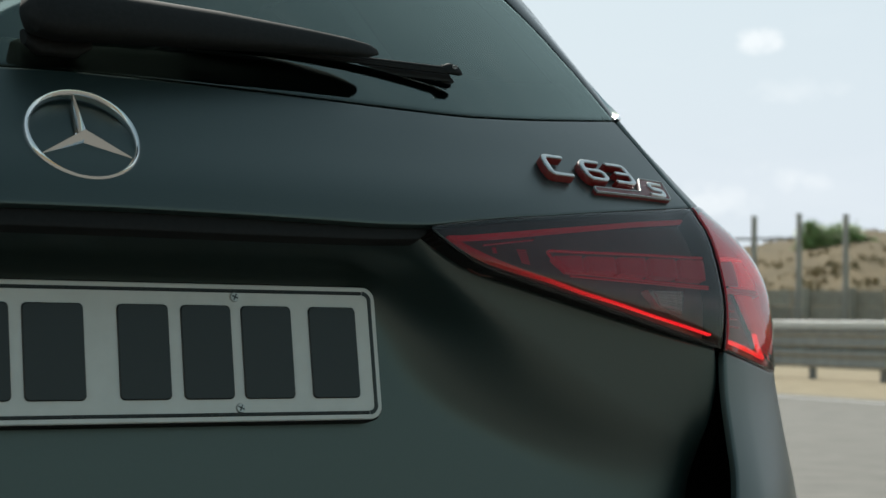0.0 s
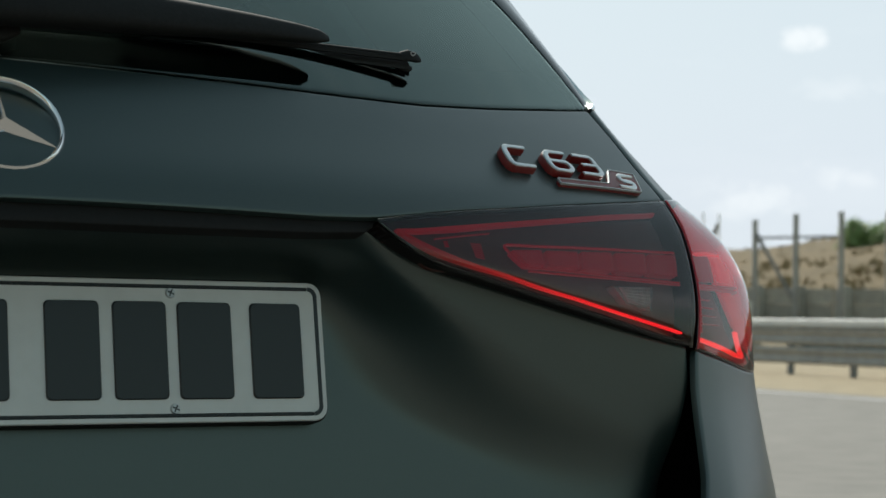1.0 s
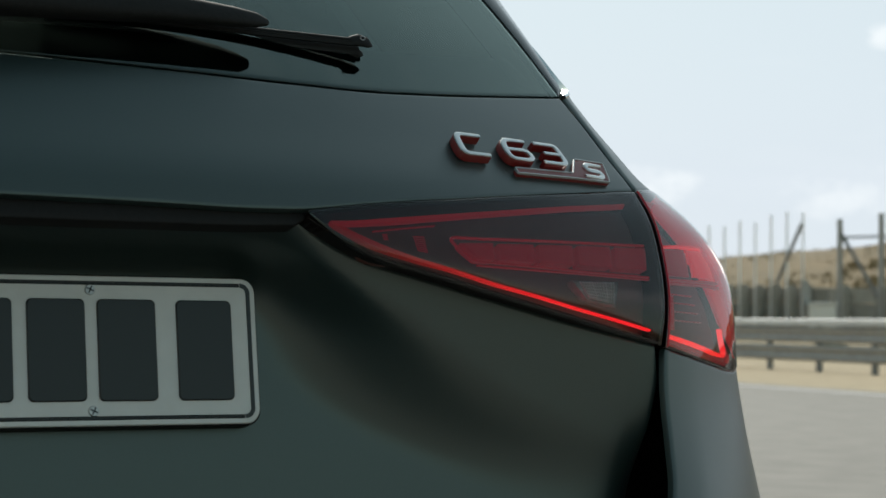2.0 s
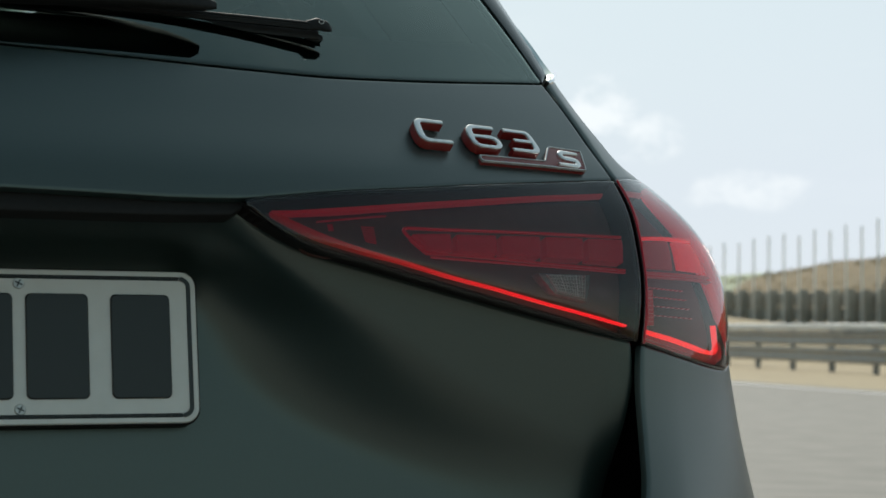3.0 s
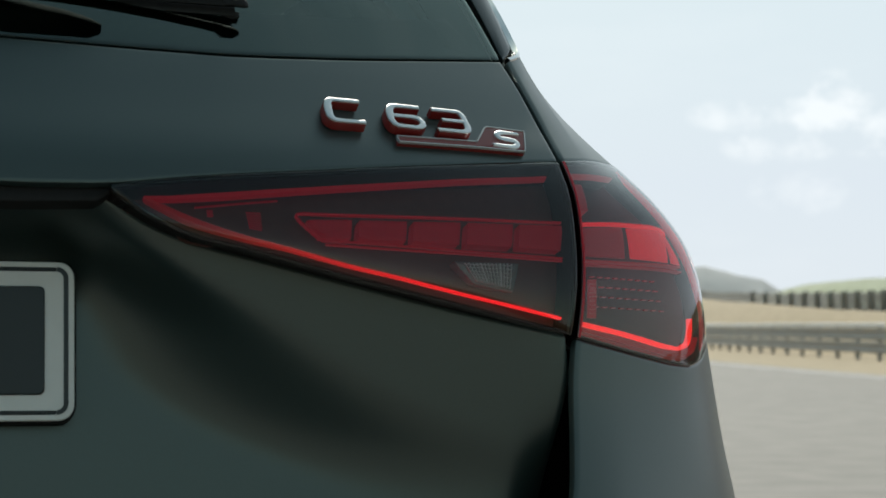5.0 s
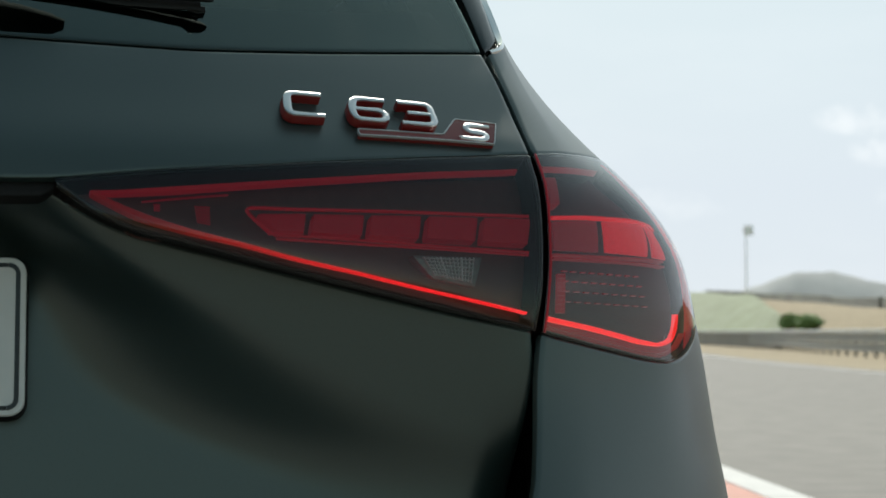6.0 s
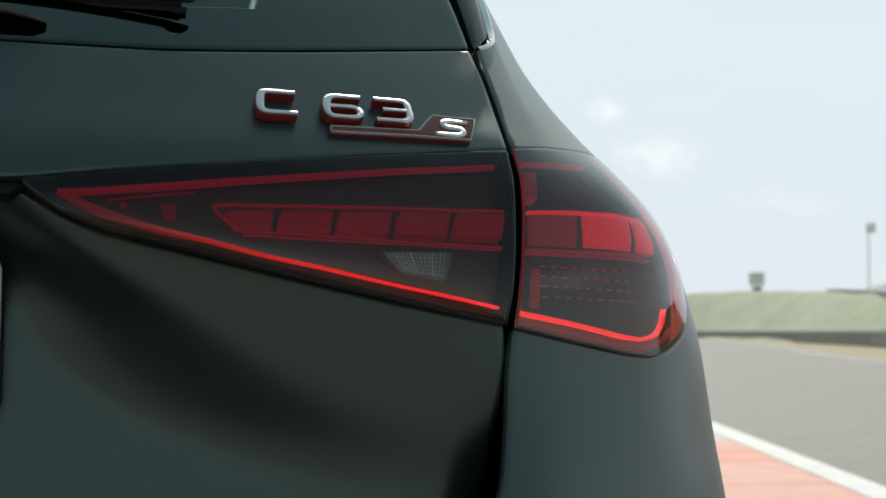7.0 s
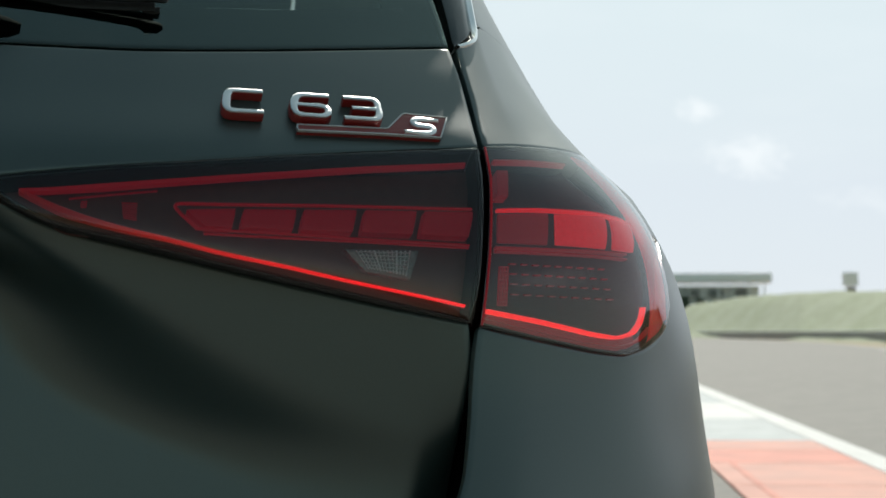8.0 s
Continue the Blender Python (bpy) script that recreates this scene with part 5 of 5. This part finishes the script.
# low concrete wall beyond the rail's end
far_wall = RAIL_LINE[RAIL_LINE[:, 1] > 88]
o, b = beside(far_wall, .5), beside(far_wall, .0)
n = len(far_wall)
v = [(*b[i], 0) for i in range(n)] + [(*b[i], .86) for i in range(n)] + [(*o[i], .86) for i in range(n)] + [(*o[i], 0) for i in range(n)]
f = [(k * n + i, k * n + i + 1, (k + 1) * n + i + 1, (k + 1) * n + i) for k in range(3) for i in range(n - 1)]
tagged(new("barrier_wall", mesh_from("barrier_wall", v, f, CONCRETE, smooth=False)), "low grey concrete barrier wall along the track", "wall", kind="structure")


def polar(az, d):
    return np.array([math.sin(radians(az)) * d, math.cos(radians(az)) * d])


# timber retaining wall with a tall post fence behind the rail
WALL_AZ = [20.5, 22.5, 25, 27, 29, 32, 36, 42, 60, 78, 100, 122]
WALL_D = [220, 165, 115, 88, 72, 60, 55, 52, 48, 47, 48, 52]
WALL_FOOT = [5.3, 3.7, 2.45, 1.85, 1.5, 1.25, .8, .1, 0, 0, 0, 0]
WALL_TOP = [5.95, 4.4, 3.1, 2.5, 2.25, 2.1, 2.05, 1.96, 1.95, 1.95, 1.95, 1.95]
fence_line = smooth_line([polar(a, d) for a, d in zip(WALL_AZ[::-1], WALL_D[::-1])], 520, 12)
fd = np.concatenate([[0], np.cumsum(np.linalg.norm(np.diff(fence_line, axis=0), axis=1))])
fence = thing("fence", (*fence_line[60], 0), "tall grey post fence on a dark timber retaining wall", "fence")
fpt = lambda d: np.array([np.interp(d, fd, fence_line[:, 0]), np.interp(d, fd, fence_line[:, 1])])
faz = lambda q: math.degrees(math.atan2(q[0], q[1]))
pole_mesh = tube_mesh("fence_post", [(0, 0, -.3), (0, 0, 4.15)], .030, PALE_STEEL, 8)
thick_mesh = tube_mesh("fence_post", [(0, 0, -.3), (0, 0, 4.1)], .085, DARK_STEEL, 8)
wall_post = box_mesh("wall_post", (-.13, -.06, 0), (.13, .06, 1), TIMBER)
faz_table = np.array([faz(q) for q in fence_line])
by_az = lambda az: float(np.interp(-az, -faz_table, fd))
post_az = [30.95 + .456 * i + .0015 * i * i for i in range(17)] + [39.78, 41.06, 42.48] + [43.94 + 1.46 * i for i in range(52)]
for az in post_az:
    q = fpt(by_az(az))
    ob = part("fence_post", pole_mesh if az < 39.0 else thick_mesh, fence)
    ob.matrix_basis = Matrix.Translation((*q, .25 * noise.noise((az * 3, 0, 0)) - .1)) @ Matrix.Diagonal((1, 1, float(np.interp(az, (31, 38), (.86, 1.03))), 1))
    low, high = float(np.interp(az, WALL_AZ, WALL_FOOT)), float(np.interp(az, WALL_AZ, WALL_TOP))
    ob = part("wall_post", wall_post, fence, "dark timber post")
    ob.matrix_basis = Matrix.Translation((q[0], q[1] - .25, low - .3)) @ Matrix.Diagonal((1, 1, high - low + .35, 1))
for az in np.arange(26.2, 30.8, .42):
    q = fpt(by_az(az))
    low, high = float(np.interp(az, WALL_AZ, WALL_FOOT)), float(np.interp(az, WALL_AZ, WALL_TOP))
    ob = part("wall_post", wall_post, fence, "dark timber post")
    ob.matrix_basis = Matrix.Translation((q[0], q[1] - .25, low - .3)) @ Matrix.Diagonal((1.3, 1, high - low + .35, 1))
plank = {}
d = 0.3
while d < fd[-1] - 6:
    p0 = fpt(d)
    az = faz(p0)
    step = 2.84 if az > 28 else 5.7
    p1 = fpt(d + step)
    ang = math.atan2(p1[1] - p0[1], p1[0] - p0[0])
    ln = round(float(np.linalg.norm(p1 - p0)), 1)
    z0, z1 = float(np.interp(az, WALL_AZ, WALL_FOOT)), float(np.interp(az, WALL_AZ, WALL_TOP))
    n_row = max(1, round((z1 - z0 + .1) / .455))
    tilt = math.atan2(float(np.interp(faz(p1), WALL_AZ, WALL_TOP)) - z1, ln)
    open_part = 30 < az < 37.4
    for row in range(n_row):
        key = (ln, open_part)
        if key not in plank:
            plank[key] = box_mesh("plank", (0.01, -.05, 0), (ln, .05, .41 if open_part else .44), TIMBER, .01)
        ob = part("plank", plank[key], fence)
        ob.matrix_basis = Matrix.Translation((*p0, z1 - (row + 1) * .455)) @ Matrix.Rotation(ang, 4, "Z") @ Matrix.Rotation(-tilt, 4, "Y") @ Matrix.Translation((0, -.14 + .012 * (row % 2), 0))
    d += step
part("fence_rail", tube_mesh("fence_rail", [(*fpt(by_az(az)), 3.45) for az in np.linspace(39.8, 42.4, 8)], .04, STEEL, 6), fence)
part("fence_brace", tube_mesh("fence_brace", [(*fpt(by_az(39.8)), 3.6), (*fpt(by_az(40.95)), 1.7)], .06, STEEL, 8), fence)
part("fence_brace", tube_mesh("fence_brace", [(*fpt(by_az(38.6)), 3.9), (*fpt(by_az(37.75)), 2.0)], .06, STEEL, 8), fence)


# pale concrete block behind the rail, where the timber wall has an opening
block_at = Vector((30.9, 37.75, 0))
concrete_block = thing("concrete_block", block_at, "pale concrete block standing behind the guard rail", "block")
turn = Matrix.Translation(block_at) @ Matrix.Rotation(radians(-39), 4, "Z")
part("body", box_mesh("body", (-.36, -.25, -.05), (.36, .25, 1.42), WHITE_WALL, .03, turn), concrete_block)
part("cap", box_mesh("cap", (-.40, -.29, 1.42), (.40, .29, 1.50), WHITE_RAIL, .02, turn), concrete_block)
part("wall_post", box_mesh("wall_post", (30.44, 38.0, -.1), (30.66, 38.12, 2.1), DARK_STEEL, .01), fence, "dark steel post beside the opening")


# banks and hills, as ridges of earth
def ridge(name, mat, azs, near, far, tops, label, rough=.25, base=-.1, n=120, m=14, kind="structure"):
    az = np.linspace(azs[0], azs[-1], n + 1)
    nd, fdist, top = (np.interp(az, azs, q) for q in (near, far, tops))
    v, f = [], []
    for i in range(n + 1):
        for j in range(m + 1):
            u = j / m
            q = polar(az[i], nd[i] + (fdist[i] - nd[i]) * u)
            h = base + (top[i] - base) * (u * u * (3 - 2 * u))
            h += rough * noise.fractal(Vector((q[0] * .05, q[1] * .05, 0)), 1.0, 2.0, 4) * (1 if j else 0)
            v.append((*q, h))
        q = polar(az[i], fdist[i] + (fdist[i] - nd[i]) * 1.2)
        v.append((*q, base))
    k = m + 2
    f = [(i * k + j, i * k + j + 1, (i + 1) * k + j + 1, (i + 1) * k + j) for i in range(n) for j in range(k - 1)]
    return tagged(new(name, mesh_from(name, v, f, mat, sharp=80)), label, "hill", kind=kind)


def rise(el, d):
    return .87 + d * math.tan(radians(el))


HILL_AZ = [32.6, 36, 40, 44, 52, 70]
ridge("hill", DRY, HILL_AZ, [78, 70, 65, 62, 60, 60], [133, 125, 120, 118, 115, 115], [rise(1.5, 133), rise(2.15, 125), rise(2.4, 120), rise(3.0, 118), rise(2.8, 115), rise(1.8, 115)], "dry tan grass hillside")
ridge("green_slope", GREEN_BANK, [26, 27.5, 29, 31.5, 34.5], [120, 105, 95, 82, 76], [180, 165, 150, 138, 134], [rise(.9, 180), rise(1.3, 165), rise(1.5, 150), rise(1.62, 138), rise(1.8, 134)], "pale green grass slope behind the fence")
ridge("sand_bank", SAND, [20.5, 22.5, 25, 27, 29, 32, 36, 42, 60], [140, 108, 80, 66, 58, 50, 43, 36, 32], [219, 164, 114, 87, 71, 59, 54, 51, 47],
      [5.4, 3.8, 2.55, 1.95, 1.6, 1.35, .9, .2, .05], "bare sandy bank behind the rail", rough=.06)
ridge("green_bank", GREEN_BANK, [11, 12.5, 13.5, 15, 17, 20, 22.2, 23.2], [345, 320, 290, 250, 190, 140, 112, 104], [400, 375, 350, 310, 250, 200, 165, 120],
      [rise(.1, 400), rise(.35, 375), rise(.85, 350), rise(1.1, 310), rise(1.22, 250), rise(1.28, 200), rise(1.15, 165), rise(.4, 120)], "pale green grass bank beyond the barrier", rough=.25)
ridge("far_hill", FAR_HILL, [21.2, 22.0, 22.6, 23.2, 24.4, 25.2, 26.2, 26.8], [560] * 8, [640] * 8, [rise(e, 640) for e in (1.1, 1.45, 1.68, 1.86, 1.90, 1.74, 1.5, 1.1)], "distant grey hill, haze put into its pale colour", rough=1.0)
# unseen dry hills added behind the camera, highest where they darken the tailgate's reflection
ridge("hill_behind", DRY, [78, 100, 125, 155, 190, 230, 270, 320, 345], [60, 62, 70, 80, 90, 90, 90, 100, 120], [115, 118, 125, 135, 150, 150, 150, 160, 180], [rise(e, d) for e, d in ((1.8, 115), (1.5, 118), (1.9, 125), (2.6, 135), (8.0, 150), (11.0, 150), (7.0, 150), (2.2, 160), (.5, 180))], "unseen dry grass hills added round the track for reflections", rough=.8, n=200)


# rough scrub over the dry hillside
def hill_scrub():
    rnd = random.Random(21)
    hill_ob = bpy.data.objects["hill"]
    v, f = [], []
    pts = [p.co.copy() for p in hill_ob.data.vertices]
    k = 16
    for _ in range(1500):
        i, j = rnd.randrange(0, 119), rnd.randrange(1, 13)
        a, b, c = pts[i * k + j], pts[i * k + j + 1], pts[(i + 1) * k + j]
        u, w = rnd.random(), rnd.random()
        o = a + (b - a) * u + (c - a) * w
        n = noise.noise(o * .07)
        size = rnd.uniform(.15, .6) * (1 + n)
        for _ in range(9):
            x = Vector((rnd.gauss(0, 1), rnd.gauss(0, 1), 0)) * size * .5
            h = Vector((rnd.gauss(0, .3), rnd.gauss(0, .3), rnd.uniform(.4, 1))) * size * .7
            e = Vector((rnd.gauss(0, 1), rnd.gauss(0, 1), 0)).normalized() * size * .22
            m = len(v)
            v += [o + x - e - Vector((0, 0, .1)), o + x + e - Vector((0, 0, .1)), o + x + h]
            f.append((m, m + 1, m + 2))
    tagged(new("scrub", mesh_from("scrub", v, f, SCRUB, smooth=False)), "brown dry scrub over the hillside", "scrub", kind="stuff")


hill_scrub()


# shrubs on the hillside
def shrub(az, d, z, w, h, seed):
    rnd = random.Random(seed)
    q = polar(az, d)
    ob = thing("shrub", (*q, z), "round green shrub on the dry hillside", "shrub", "shrubs on the hillside")
    bm = bmesh.new()
    for k in range(5):
        a = rnd.uniform(0, 6.28)
        e = Vector((math.cos(a) * w * .25, math.sin(a) * w * .25, h * rnd.uniform(.5, .8)))
        mm = Matrix.Translation((*q, z - .4)) @ e.to_track_quat("Z", "Y").to_matrix().to_4x4()
        bmesh.ops.create_cone(bm, cap_ends=True, segments=6, radius1=.09, radius2=.03, depth=e.length, matrix=mm @ Matrix.Translation((0, 0, e.length / 2)))
    part("trunk", bm_mesh("trunk", bm, BARK), ob)
    v, f = [], []
    for c in range(46):
        a, r, u = rnd.uniform(0, 6.28), rnd.uniform(0, 1) ** .5, rnd.uniform(.1, 1)
        cen = Vector((math.cos(a) * r * w * .45 * (1.1 - .5 * u), math.sin(a) * r * w * .45, h * u * (.92 - .3 * r * r)))
        for k in range(80):
            p = cen + Vector((rnd.gauss(0, 1), rnd.gauss(0, 1), rnd.gauss(0, .8))) * w * .09
            x = Vector((rnd.gauss(0, 1), rnd.gauss(0, 1), rnd.gauss(0, 1))).normalized()
            y = x.orthogonal().normalized()
            s = rnd.uniform(.08, .17)
            b = len(v)
            v += [p - x * s, p + y * s * .5, p + x * s, p - y * s * .5]
            f.append((b, b + 1, b + 2, b + 3))
    part("crown", mesh_from("crown", [Vector((*q, z)) + p for p in v], f, LEAF, smooth=False), ob)


for az, el, w, h, seed in ((42.55, 2.35, 2.1, 2.0, 2), (43.6, 2.35, 2.4, 1.9, 3), (44.4, 2.35, 1.2, 1.0, 4)):
    shrub(az, 104, rise(el, 104) - .1, w, h, seed)

shrub(23.4, 112, rise(.2, 112), 1.2, .7, 11)
shrub(24.0, 106, rise(.2, 106), 1.6, .5, 12)
# grandstand, control tower and flag mast far off
def block(parent, name, az0, az1, d, e0, e1, mat, depth=8.0, label=""):
    p0, p1 = polar(az0, d), polar(az1, d)
    t = (p1 - p0) / np.linalg.norm(p1 - p0)
    back = np.array([-t[1], t[0]]) * depth
    c = [p0, p1, p1 + back, p0 + back]
    z0, z1 = rise(e0, d), rise(e1, d)
    v = [(*q, z0) for q in c] + [(*q, z1) for q in c]
    f = [(0, 1, 2, 3), (4, 5, 6, 7), (0, 1, 5, 4), (1, 2, 6, 5), (2, 3, 7, 6), (3, 0, 4, 7)]
    return part(name, mesh_from(name, v, f, mat, smooth=False), parent, label)


stand = thing("grandstand", (*polar(14.0, 420), 0), "long white grandstand with a flat grey roof", "grandstand")
block(stand, "wall", 10.2, 15.6, 424, -.3, 1.45, WHITE_WALL)
block(stand, "roof", 10.0, 16.0, 420, 1.58, 1.84, PALE_STEEL, 16)
for i in range(13):
    a = 10.1 + i * .47
    block(stand, "column", a, a + .05, 421, .2, 1.58, PALE_STEEL, .6)
for i in range(7):
    a = 10.3 + i * .75
    block(stand, "window", a, a + .45, 422.5, 1.1, 1.35, STEEL, 1.0)
tower = thing("control_tower", (*polar(18.4, 430), 0), "small pale control tower with a wider cabin on top", "tower")
block(tower, "shaft", 18.25, 18.55, 431, -.3, 1.4, CONCRETE, 3)
block(tower, "cabin", 18.15, 18.62, 430, 1.45, 1.85, PALE_STEEL, 5)
mast = thing("mast", (*polar(21.8, 420), 0), "thin pale blue-grey mast with a lamp head", "mast")
p = polar(21.8, 420)
part("pole", tube_mesh("pole", [(*p, 0), (*p, rise(3.3, 420))], [.24, .18], MAST_PAINT, 10), mast)
part("lamp_head", box_mesh("lamp_head", (p[0] - .4, p[1] - .4, rise(3.05, 420)), (p[0] + 1.6, p[1] + .6, rise(3.35, 420)), MAST_PAINT, .1), mast)
# dark trees at the foot of the grandstand
rnd = random.Random(5)
for k in range(9):
    az = 11.2 + k * .52
    q = polar(az, 400)
    top = rise(1.15 - .05 * abs(k - 3), 400)
    ob = thing("tree", (*q, 0), "dark rounded tree before the grandstand", "tree", "trees before the grandstand")
    part("trunk", tube_mesh("trunk", [(*q, 0), (*q, top * .6)], [.25, .12], BARK, 6), ob)
    v, f = [], []
    for c in range(700):
        u = rnd.uniform(0, 1)
        a, r = rnd.uniform(0, 6.28), 2.3 * math.sqrt(rnd.uniform(0, 1)) * (1 - .6 * u * u)
        c0 = Vector((q[0] + math.cos(a) * r, q[1] + math.sin(a) * r, top * (.3 + .7 * u)))
        x = Vector((rnd.gauss(0, 1), rnd.gauss(0, 1), rnd.gauss(0, 1))).normalized()
        y = x.orthogonal().normalized()
        b = len(v)
        v += [c0 - x * .4, c0 + y * .25, c0 + x * .4, c0 - y * .25]
        f.append((b, b + 1, b + 2, b + 3))
    part("crown", mesh_from("crown", v, f, TREE_DARK, smooth=False), ob)
